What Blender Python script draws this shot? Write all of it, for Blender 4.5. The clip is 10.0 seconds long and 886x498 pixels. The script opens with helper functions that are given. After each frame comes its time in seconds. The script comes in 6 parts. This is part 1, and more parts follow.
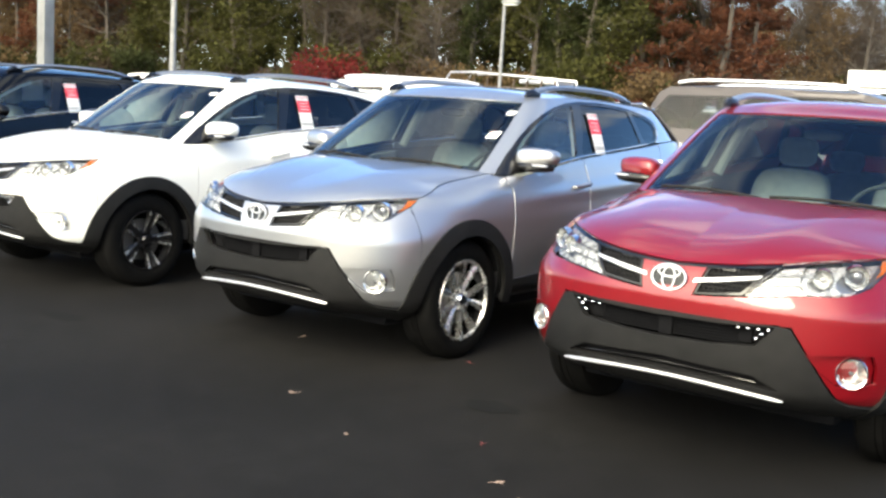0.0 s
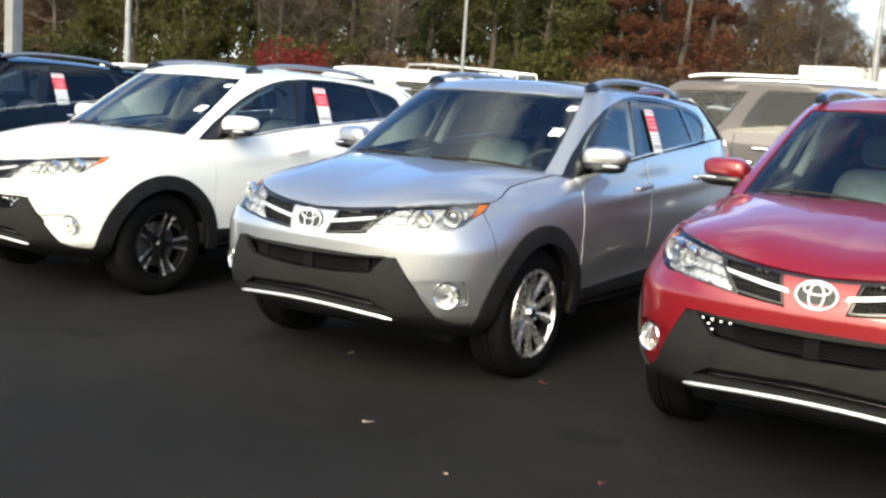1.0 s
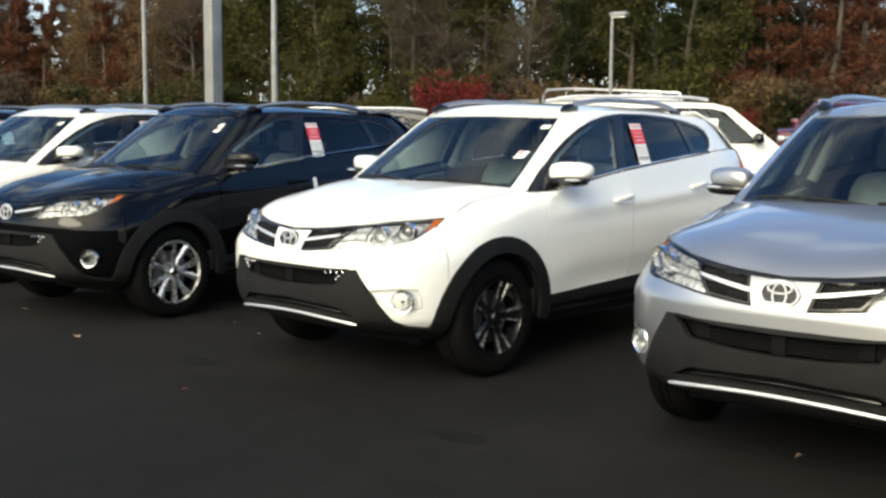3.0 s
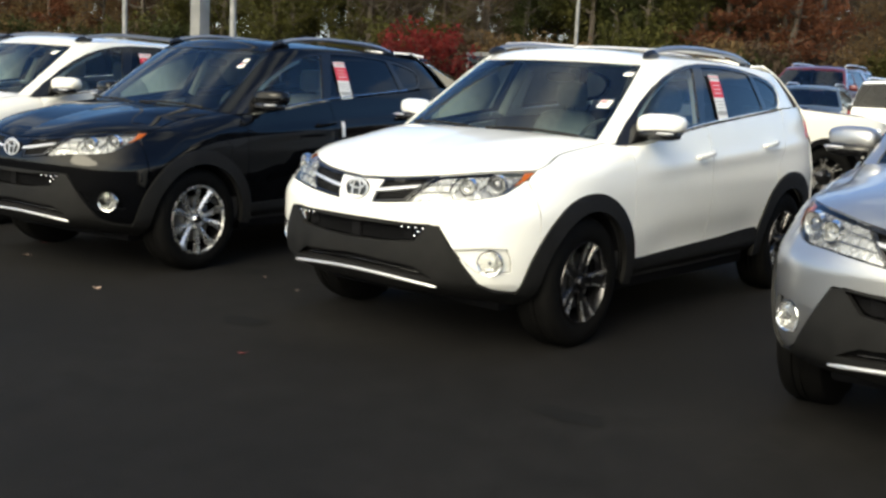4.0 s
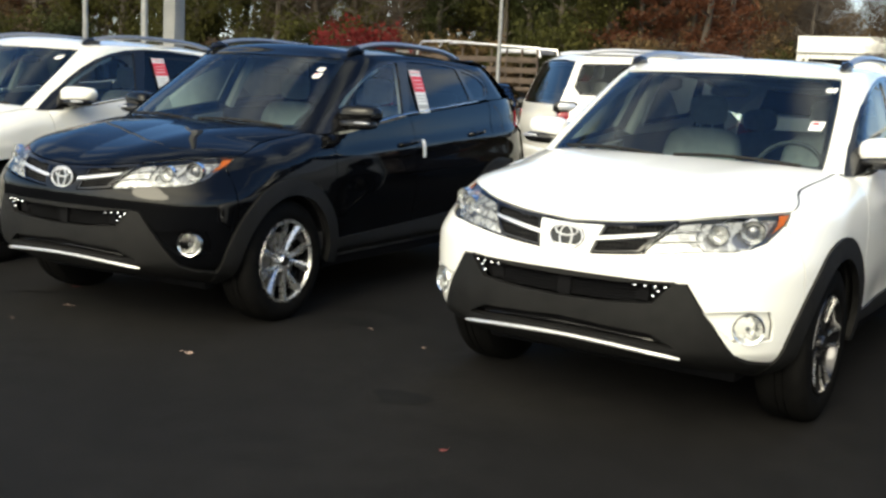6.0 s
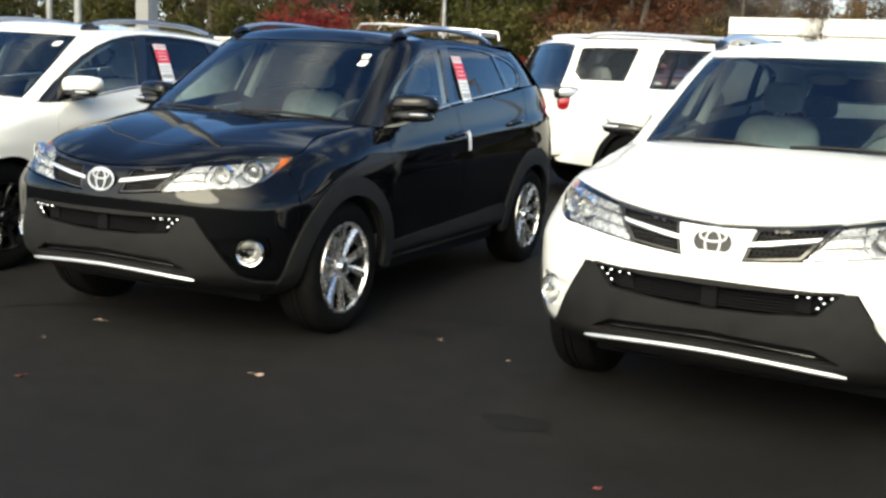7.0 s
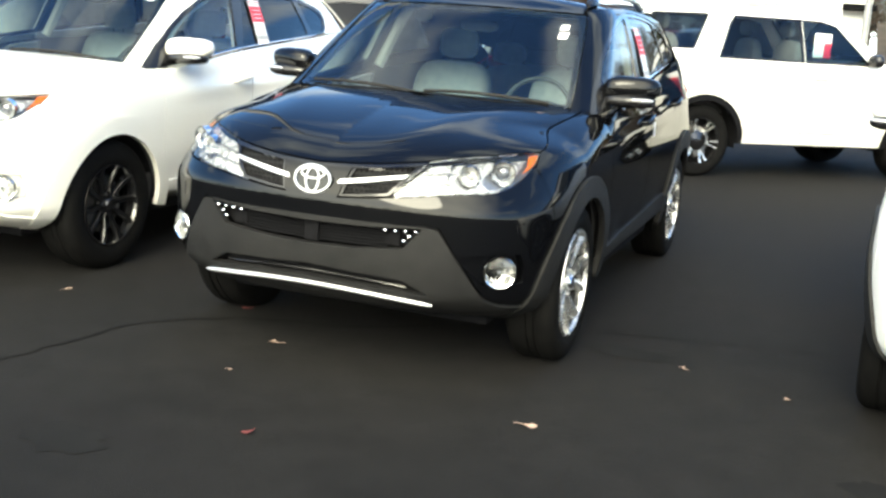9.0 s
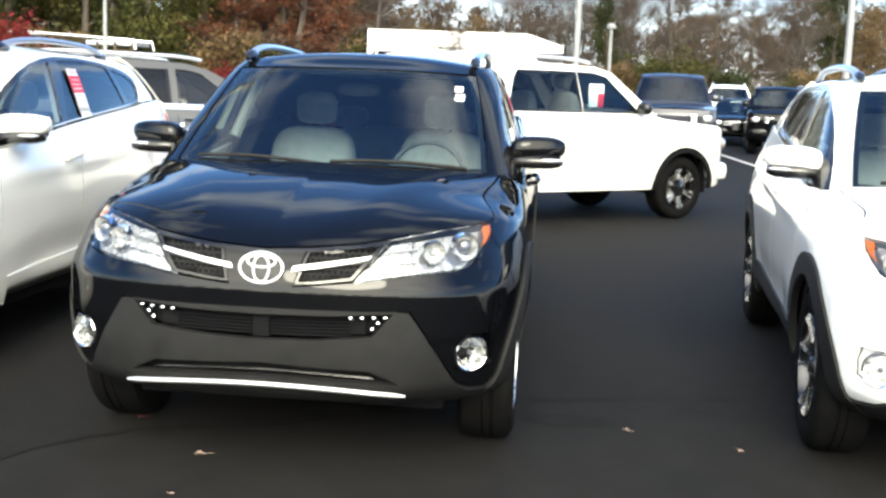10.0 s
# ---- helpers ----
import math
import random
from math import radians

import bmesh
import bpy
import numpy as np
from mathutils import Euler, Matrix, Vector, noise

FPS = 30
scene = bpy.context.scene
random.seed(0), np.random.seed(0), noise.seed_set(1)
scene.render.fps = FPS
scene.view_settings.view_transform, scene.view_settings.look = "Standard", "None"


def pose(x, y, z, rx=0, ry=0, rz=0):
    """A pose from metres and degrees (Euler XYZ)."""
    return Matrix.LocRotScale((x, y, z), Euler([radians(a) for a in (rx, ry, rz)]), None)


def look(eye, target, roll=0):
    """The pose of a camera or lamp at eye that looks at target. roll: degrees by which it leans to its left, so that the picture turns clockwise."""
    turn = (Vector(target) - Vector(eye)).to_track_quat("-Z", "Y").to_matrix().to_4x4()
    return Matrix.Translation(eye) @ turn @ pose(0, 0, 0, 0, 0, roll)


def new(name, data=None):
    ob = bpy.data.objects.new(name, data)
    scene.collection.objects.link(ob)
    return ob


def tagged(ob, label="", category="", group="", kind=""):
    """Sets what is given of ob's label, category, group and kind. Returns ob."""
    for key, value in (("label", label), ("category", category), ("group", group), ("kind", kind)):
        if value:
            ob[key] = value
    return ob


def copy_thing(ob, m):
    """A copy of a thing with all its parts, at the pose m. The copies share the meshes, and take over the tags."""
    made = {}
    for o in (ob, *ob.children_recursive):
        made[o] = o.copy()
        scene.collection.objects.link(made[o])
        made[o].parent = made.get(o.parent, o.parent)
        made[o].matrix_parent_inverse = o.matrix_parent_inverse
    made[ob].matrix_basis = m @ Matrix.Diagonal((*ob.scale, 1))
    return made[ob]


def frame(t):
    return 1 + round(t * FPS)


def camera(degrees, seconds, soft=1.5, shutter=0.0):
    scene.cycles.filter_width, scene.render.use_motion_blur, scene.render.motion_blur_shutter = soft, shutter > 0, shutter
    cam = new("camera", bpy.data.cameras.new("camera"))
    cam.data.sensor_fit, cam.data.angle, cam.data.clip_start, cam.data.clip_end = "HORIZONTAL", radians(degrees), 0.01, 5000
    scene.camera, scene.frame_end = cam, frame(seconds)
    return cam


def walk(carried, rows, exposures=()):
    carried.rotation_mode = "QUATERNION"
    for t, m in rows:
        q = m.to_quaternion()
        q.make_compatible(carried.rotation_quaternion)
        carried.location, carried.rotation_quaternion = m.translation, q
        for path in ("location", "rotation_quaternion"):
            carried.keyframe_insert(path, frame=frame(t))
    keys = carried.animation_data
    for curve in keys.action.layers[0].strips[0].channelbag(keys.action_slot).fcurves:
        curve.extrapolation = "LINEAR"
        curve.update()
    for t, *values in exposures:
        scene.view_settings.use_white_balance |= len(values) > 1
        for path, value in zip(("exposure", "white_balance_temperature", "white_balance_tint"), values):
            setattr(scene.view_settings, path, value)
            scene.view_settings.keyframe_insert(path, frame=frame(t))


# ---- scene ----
from mathutils.geometry import delaunay_2d_cdt

cam = camera(44.74, 10.0, soft=2.7)
ROWS = [
    (0.0, 10.131, -5.533, 1.464, 82.55, -3.38, 33.81),
    (0.5, 9.731, -5.452, 1.460, 83.29, -3.95, 32.74),
    (1.0, 9.270, -5.399, 1.435, 82.34, -3.70, 31.09),
    (1.5, 8.784, -5.351, 1.433, 84.27, -2.74, 32.91),
    (2.0, 8.319, -5.266, 1.447, 82.32, -3.60, 36.02),
    (2.5, 7.858, -5.250, 1.494, 82.32, -2.20, 37.35),
    (2.7, 7.674, -5.242, 1.480, 83.47, -0.82, 37.91),
    (3.8, 6.590, -5.203, 1.427, 81.84, -1.82, 34.89),
    (4.0, 6.402, -5.177, 1.385, 81.07, -2.69, 34.39),
    (4.5, 5.963, -5.141, 1.399, 82.28, -4.03, 34.06),
    (5.0, 5.458, -5.095, 1.439, 80.60, -2.62, 31.88),
    (5.5, 5.035, -5.013, 1.448, 79.49, -3.12, 31.34),
    (5.7, 4.846, -5.008, 1.415, 81.08, -3.15, 29.70),
    (6.8, 3.852, -4.880, 1.432, 80.63, -2.09, 27.33),
    (7.0, 3.653, -4.875, 1.412, 80.44, -2.43, 24.89),
    (7.5, 3.205, -4.837, 1.420, 81.16, -2.19, 26.74),
    (8.0, 2.800, -4.751, 1.455, 81.95, -1.86, 27.52),
    (8.5, 2.328, -4.701, 1.441, 79.93, -4.26, 21.29),
    (9.0, 1.893, -4.609, 1.452, 78.02, -3.97, 20.50),
    (9.5, 1.465, -4.579, 1.438, 80.33, -3.52, 11.39),
    (10.0, 0.922, -4.500, 1.443, 81.71, -2.16, 5.00),
]
walk(cam, [(t, pose(x, y, z, rx, ry, rz)) for t, x, y, z, rx, ry, rz in ROWS], [(0, 1.2, 7400, 2), (2.5, 0.47, 7550, 1), (4.5, 0.35, 7600, 1), (5.7, 0.37, 7600, 0), (7.5, 1.05, 7500, 0), (9.2, 1.55, 7250, -3), (10, 1.47, 7000, 1)])

# sky and sun
world = bpy.data.worlds.new("sky")
scene.world = world
world.use_nodes = True
nt = world.node_tree
sky = nt.nodes.new("ShaderNodeTexSky")
sky.sky_type, sky.sun_disc = "NISHITA", False
SUN_AZ, SUN_EL = radians(177), radians(32)   # clockwise from +y
sky.sun_elevation, sky.sun_rotation = SUN_EL, SUN_AZ
sky.dust_density, sky.ozone_density = 0.1, 3.5
nt.nodes["Background"].inputs[1].default_value = 0.15
co = nt.nodes.new("ShaderNodeTexCoord")
flat = nt.nodes.new("ShaderNodeMapping")
flat.inputs["Scale"].default_value = (1, 1, 3.2)
flat.inputs["Location"].default_value = (-4.72, 0.8, -2.34)
nt.links.new(co.outputs["Generated"], flat.inputs[0])
clouds = nt.nodes.new("ShaderNodeTexNoise")
clouds.inputs["Scale"].default_value, clouds.inputs["Detail"].default_value, clouds.inputs["Distortion"].default_value = 2.4, 6, 0.4
nt.links.new(flat.outputs[0], clouds.inputs["Vector"])
rise = nt.nodes.new("ShaderNodeSeparateXYZ")
nt.links.new(co.outputs["Generated"], rise.inputs[0])
deck = nt.nodes.new("ShaderNodeMapRange")             # thicker cloud overhead
deck.interpolation_type = "SMOOTHSTEP"
deck.inputs[1].default_value, deck.inputs[2].default_value, deck.inputs[3].default_value, deck.inputs[4].default_value = 0.5, 0.85, 0.0, 0.0
nt.links.new(rise.outputs["Z"], deck.inputs[0])
thick = nt.nodes.new("ShaderNodeMath")
nt.links.new(clouds.outputs[0], thick.inputs[0])
nt.links.new(deck.outputs[0], thick.inputs[1])
cover = nt.nodes.new("ShaderNodeValToRGB")
cover.color_ramp.elements[0].position, cover.color_ramp.elements[1].position = 0.52, 0.80
nt.links.new(thick.outputs[0], cover.inputs[0])
sheet = nt.nodes.new("ShaderNodeMix")
sheet.data_type = "RGBA"
sheet.inputs["B"].default_value = (7.2, 7.7, 8.4, 1)
haze = nt.nodes.new("ShaderNodeMapRange")             # bright broken haze towards the horizon
haze.interpolation_type = "SMOOTHSTEP"
haze.inputs[1].default_value, haze.inputs[2].default_value, haze.inputs[3].default_value, haze.inputs[4].default_value = 0.0, 0.24, 1.0, 0.0
nt.links.new(rise.outputs["Z"], haze.inputs[0])
banks = nt.nodes.new("ShaderNodeMapRange")
banks.inputs[1].default_value, banks.inputs[2].default_value, banks.inputs[3].default_value, banks.inputs[4].default_value = 0.36, 0.56, 0.7, 1.0
nt.links.new(clouds.outputs[0], banks.inputs[0])
broken = nt.nodes.new("ShaderNodeMath")
broken.operation = "MULTIPLY"
nt.links.new(haze.outputs[0], broken.inputs[0])
nt.links.new(banks.outputs[0], broken.inputs[1])
most = nt.nodes.new("ShaderNodeMath")
most.operation = "MAXIMUM"
nt.links.new(cover.outputs[0], most.inputs[0])
nt.links.new(broken.outputs[0], most.inputs[1])
nt.links.new(most.outputs[0], sheet.inputs["Factor"])
deep = nt.nodes.new("ShaderNodeVectorMath")            # clear washed winter blue
deep.operation = "MULTIPLY"
deep.inputs[1].default_value = (0.68, 0.92, 1.28)
nt.links.new(sky.outputs[0], deep.inputs[0])
nt.links.new(deep.outputs[0], sheet.inputs["A"])
toward = Vector((math.sin(SUN_AZ) * math.cos(SUN_EL), math.cos(SUN_AZ) * math.cos(SUN_EL), math.sin(SUN_EL)))
near = nt.nodes.new("ShaderNodeVectorMath")            # thin cloud glows round the veiled sun
near.operation = "DOT_PRODUCT"
near.inputs[1].default_value = toward
nt.links.new(co.outputs["Generated"], near.inputs[0])
glow = nt.nodes.new("ShaderNodeMapRange")
glow.interpolation_type = "SMOOTHSTEP"
glow.inputs[1].default_value, glow.inputs[2].default_value = 0.45, 1.0
nt.links.new(near.outputs["Value"], glow.inputs[0])
torn = nt.nodes.new("ShaderNodeMath")
torn.operation = "MULTIPLY"
nt.links.new(glow.outputs[0], torn.inputs[0])
nt.links.new(banks.outputs[0], torn.inputs[1])
lit = nt.nodes.new("ShaderNodeMix")
lit.data_type = "RGBA"
lit.inputs["B"].default_value = (22, 20.8, 19.2, 1)
nt.links.new(torn.outputs[0], lit.inputs["Factor"])
nt.links.new(sheet.outputs["Result"], lit.inputs["A"])
nt.links.new(lit.outputs["Result"], nt.nodes["Background"].inputs[0])
sun = new("sun", bpy.data.lights.new("sun", "SUN"))
sun.data.energy, sun.data.angle, sun.data.color = 2.1, radians(32.0), (1, 0.93, 0.84)   # veiled by thin cloud
sun.matrix_world = look(toward * 50, (0, 0, 0))


# ---- materials ----
def material(name, color=(0.5, 0.5, 0.5), rough=0.5, metal=0.0, coat=0.0, spec=0.5):
    m = bpy.data.materials.new(name)
    m.use_nodes = True
    b = m.node_tree.nodes["Principled BSDF"]
    b.inputs["Base Color"].default_value = (*color, 1)
    b.inputs["Roughness"].default_value = rough
    b.inputs["Metallic"].default_value = metal
    b.inputs["Coat Weight"].default_value = coat
    b.inputs["Coat Roughness"].default_value = 0.02
    b.inputs["Specular IOR Level"].default_value = spec
    return m


def mottle(m, lo, hi, scale, detail=6, rough=None, bump=0.0, bump_scale=None, coords="Object", stretch=(1, 1, 1), contrast=(0.3, 0.7)):
    """Noise between two colours, with relief."""
    t = m.node_tree
    b = t.nodes["Principled BSDF"]
    co = t.nodes.new("ShaderNodeTexCoord")
    mp = t.nodes.new("ShaderNodeMapping")
    mp.inputs["Scale"].default_value = stretch
    t.links.new(co.outputs[coords], mp.inputs[0])
    n = t.nodes.new("ShaderNodeTexNoise")
    n.inputs["Scale"].default_value, n.inputs["Detail"].default_value = scale, detail
    t.links.new(mp.outputs[0], n.inputs["Vector"])
    r = t.nodes.new("ShaderNodeValToRGB")
    r.color_ramp.elements[0].position, r.color_ramp.elements[1].position = contrast
    r.color_ramp.elements[0].color, r.color_ramp.elements[1].color = (*lo, 1), (*hi, 1)
    t.links.new(n.outputs[0], r.inputs[0])
    t.links.new(r.outputs[0], b.inputs["Base Color"])
    if rough:
        q = t.nodes.new("ShaderNodeMapRange")
        q.inputs[3].default_value, q.inputs[4].default_value = rough
        t.links.new(n.outputs[0], q.inputs[0])
        t.links.new(q.outputs[0], b.inputs["Roughness"])
    if bump:
        k = t.nodes.new("ShaderNodeTexNoise")
        k.inputs["Scale"].default_value, k.inputs["Detail"].default_value = bump_scale or scale * 8, 4
        t.links.new(mp.outputs[0], k.inputs["Vector"])
        u = t.nodes.new("ShaderNodeBump")
        u.inputs["Strength"].default_value, u.inputs["Distance"].default_value = bump, 0.01
        t.links.new(k.outputs[0], u.inputs["Height"])
        t.links.new(u.outputs[0], b.inputs["Normal"])
    return m


def paint(name, color, metal=0.0, rough=0.35, flake=0.0):
    """Car paint under clear coat, with road film and fine flake."""
    m = material(name, color, rough, metal, 1.0)
    t = m.node_tree
    b = t.nodes["Principled BSDF"]
    co = t.nodes.new("ShaderNodeTexCoord")
    n = t.nodes.new("ShaderNodeTexNoise")
    n.inputs["Scale"].default_value, n.inputs["Detail"].default_value = 3.0, 7
    t.links.new(co.outputs["Object"], n.inputs["Vector"])
    r = t.nodes.new("ShaderNodeMapRange")
    r.inputs[3].default_value, r.inputs[4].default_value = 0.01, 0.05
    t.links.new(n.outputs[0], r.inputs[0])
    t.links.new(r.outputs[0], b.inputs["Coat Roughness"])
    mix = t.nodes.new("ShaderNodeMix")
    mix.data_type = "RGBA"
    mix.inputs["A"].default_value = (*color, 1)
    mix.inputs["B"].default_value = (*[c * 0.93 + 0.002 for c in color], 1)
    t.links.new(n.outputs[0], mix.inputs["Factor"])
    t.links.new(mix.outputs["Result"], b.inputs["Base Color"])
    if flake:
        v = t.nodes.new("ShaderNodeTexVoronoi")
        v.inputs["Scale"].default_value = 900
        t.links.new(co.outputs["Object"], v.inputs["Vector"])
        u = t.nodes.new("ShaderNodeBump")
        u.inputs["Strength"].default_value, u.inputs["Distance"].default_value = flake, 0.001
        t.links.new(v.outputs["Distance"], u.inputs["Height"])
        t.links.new(u.outputs[0], b.inputs["Normal"])
    return m


def glass(name, tint, ior=1.5, rough=0.0):
    """A pane: what lies behind it, tinted, under a Fresnel gloss."""
    m = bpy.data.materials.new(name)
    m.use_nodes = True
    t = m.node_tree
    t.nodes.clear()
    out = t.nodes.new("ShaderNodeOutputMaterial")
    tr = t.nodes.new("ShaderNodeBsdfTransparent")
    tr.inputs[0].default_value = (*tint, 1)
    gl = t.nodes.new("ShaderNodeBsdfGlossy")
    gl.inputs["Roughness"].default_value = rough
    fr = t.nodes.new("ShaderNodeFresnel")
    fr.inputs[0].default_value = ior
    mix = t.nodes.new("ShaderNodeMixShader")
    t.links.new(fr.outputs[0], mix.inputs[0])
    t.links.new(tr.outputs[0], mix.inputs[1])
    t.links.new(gl.outputs[0], mix.inputs[2])
    t.links.new(mix.outputs[0], out.inputs[0])
    return m


PAINT_SILVER = paint("silver metallic paint", (0.46, 0.465, 0.48), 0.9, 0.40, 0.05)
PAINT_WHITE = paint("white paint", (0.84, 0.84, 0.81), 0.0, 0.4)
PAINT_PEARL = paint("pearl white paint", (0.80, 0.78, 0.72), 0.05, 0.35, 0.03)
PAINT_BLACK = paint("black paint", (0.0011, 0.0013, 0.0020), 0.0, 0.5)
PAINT_BLACK.node_tree.nodes["Principled BSDF"].inputs["Specular IOR Level"].default_value = 0.0
PAINT_BLACK.node_tree.nodes["Principled BSDF"].inputs["Coat Weight"].default_value = 0.65
PAINT_RED = paint("red paint", (0.20, 0.0015, 0.007), 0.3, 0.35, 0.04)
PAINT_BROWN = paint("grey brown paint", (0.032, 0.025, 0.028), 0.3, 0.5)
PAINT_BROWN.node_tree.nodes["Principled BSDF"].inputs["Coat Weight"].default_value = 0.4
PAINT_GOLD = paint("champagne grey paint", (0.085, 0.080, 0.070), 0.5, 0.4)
PAINT_NAVY = paint("navy paint", (0.010, 0.012, 0.022), 0.3, 0.3)
PAINT_BLUE = paint("grey blue paint", (0.11, 0.15, 0.19), 0.5, 0.35)
PAINT_MAROON = paint("maroon paint", (0.10, 0.012, 0.018), 0.3, 0.35)
PLASTIC = mottle(material("grained black plastic", (0.03, 0.03, 0.032), 0.6), (0.005, 0.005, 0.0053), (0.0105, 0.0104, 0.0106), 12, 5, (0.55, 0.7), 0.25, 500)
PLASTIC.node_tree.nodes["Principled BSDF"].inputs["Specular IOR Level"].default_value = 0.25
GLOSSBLACK = material("gloss black trim", (0.008, 0.008, 0.009), 0.12)
# near-black: shade in openings and under cars put into the colour; also dark trim
VOID = material("near-black shade and dark trim", (0.005, 0.005, 0.006), 0.9, spec=0.1)
RUBBER = mottle(material("tyre rubber", (0.018, 0.018, 0.019), 0.85, spec=0.06), (0.0028, 0.0028, 0.003), (0.0062, 0.006, 0.0058), 20, 6, (0.65, 0.85), 0.3, 200)
CHROME = material("chrome", (0.85, 0.86, 0.88), 0.06, 1.0)
SATIN = material("satin silver trim", (0.66, 0.66, 0.68), 0.32, 0.65)
RAILGREY = material("grey rail paint", (0.30, 0.31, 0.33), 0.3, 0.7, 0.5)
ALLOY = mottle(material("silver alloy", (0.7, 0.71, 0.72), 0.25, 0.88), (0.60, 0.60, 0.60), (0.74, 0.74, 0.73), 15, 4, (0.2, 0.34))
DARKALLOY = material("dark gunmetal alloy", (0.045, 0.045, 0.05), 0.18, 0.85, 0.5)
BLACKALLOY = material("gloss black alloy", (0.008, 0.008, 0.009), 0.15, 0.2, 0.6)
DISC = material("brake disc steel", (0.25, 0.24, 0.23), 0.4, 1.0)
REFLECTOR = mottle(material("headlamp reflector", (0.85, 0.86, 0.88), 0.15, 0.6), (0.34, 0.35, 0.36), (0.74, 0.75, 0.75), 30, 4, (0.18, 0.36), 0.6, 46)
FOGBOWL = mottle(material("bright fog lamp bowl", (0.85, 0.86, 0.86), 0.2, 0.92), (0.60, 0.61, 0.61), (0.86, 0.86, 0.85), 40, 3, (0.12, 0.3))
LAMPDARK = material("headlamp grey bezel", (0.26, 0.27, 0.29), 0.2, 0.7)
AMBER = material("amber lens", (0.50, 0.12, 0.018), 0.15, 0.0, 0.6)
TAILRED = material("red tail lamp lens", (0.25, 0.006, 0.012), 0.12, 0.0, 0.8)
CLEAR = glass("clear lamp lens", (0.93, 0.94, 0.95), 1.5)
WINDSHIELD = glass("windscreen glass", (0.68, 0.90, 0.91), 1.78)
SIDEGLASS = glass("side window glass", (0.72, 0.88, 0.90), 1.65)
PRIVACY_LIGHT = glass("lighter privacy glass", (0.52, 0.56, 0.56), 1.5)
PRIVACY = glass("privacy glass", (0.05, 0.058, 0.066), 1.5)
FABRIC = mottle(material("light grey upholstery", (0.5, 0.5, 0.48), 0.9, spec=0.2), (0.34, 0.34, 0.33), (0.42, 0.42, 0.405), 25, 6, None, 0.3, 300)
LINING = material("pale grey pillar lining", (0.45, 0.45, 0.43), 0.8)
DASH = mottle(material("dark dashboard plastic", (0.03, 0.03, 0.032), 0.7), (0.022, 0.022, 0.024), (0.04, 0.04, 0.042), 15, 4, None, 0.2, 300)
PAPER = material("white paper label", (0.80, 0.80, 0.78), 0.6)
REDINK = material("red printed band", (0.68, 0.03, 0.06), 0.6)
GREYINK = material("grey print", (0.38, 0.38, 0.38), 0.7)


# ---- mesh tools ----
def pchip(xs, ys):
    """A smooth monotone curve through a few knots."""
    xs, ys = np.array(xs, float), np.array(ys, float)
    h = np.diff(xs)
    s = np.diff(ys) / h
    d = np.zeros(len(xs))
    d[0], d[-1] = s[0], s[-1]
    for i in range(1, len(xs) - 1):
        if s[i - 1] * s[i] > 0:
            w1, w2 = 2 * h[i] + h[i - 1], h[i] + 2 * h[i - 1]
            d[i] = (w1 + w2) / (w1 / s[i - 1] + w2 / s[i])

    def at(q):
        q = np.clip(np.asarray(q, float), xs[0], xs[-1])
        i = np.clip(np.searchsorted(xs, q) - 1, 0, len(xs) - 2)
        t = (q - xs[i]) / h[i]
        return ((1 + 2 * t) * (1 - t) ** 2 * ys[i] + t * (1 - t) ** 2 * h[i] * d[i]
                + t * t * (3 - 2 * t) * ys[i + 1] + t * t * (t - 1) * h[i] * d[i + 1])
    return at


def inside(pts, loop):
    a = np.asarray(loop)
    b = np.roll(a, -1, 0)
    x, y = pts[:, :1], pts[:, 1:]
    hit = ((a[:, 1] > y) != (b[:, 1] > y))
    dy = np.where(b[:, 1] == a[:, 1], 1e-12, b[:, 1] - a[:, 1])
    xc = a[:, 0] + (y - a[:, 1]) / dy * (b[:, 0] - a[:, 0])
    return ((hit & (x < xc)).sum(1) % 2) == 1


def dense(loop, step):
    out = []
    for (a, b), (c, d) in zip(loop, list(loop[1:]) + [loop[0]]):
        n = max(1, int(math.ceil(math.hypot(c - a, d - b) / step)))
        out += [(a + (c - a) * i / n, b + (d - b) * i / n) for i in range(n)]
    return out


def rounded(loop, r, n=4):
    """The loop with its corners rounded."""
    out = []
    k = len(loop)
    for i in range(k):
        p, q, s = Vector(loop[i - 1]), Vector(loop[i]), Vector(loop[(i + 1) % k])
        a = min(r, (p - q).length * 0.45)
        b = min(r, (s - q).length * 0.45)
        u, v = q + (p - q).normalized() * a, q + (s - q).normalized() * b
        for j in range(n + 1):
            t = j / n
            w = u * (1 - t) ** 2 + q * 2 * t * (1 - t) + v * t * t
            out.append((w.x, w.y))
    return out


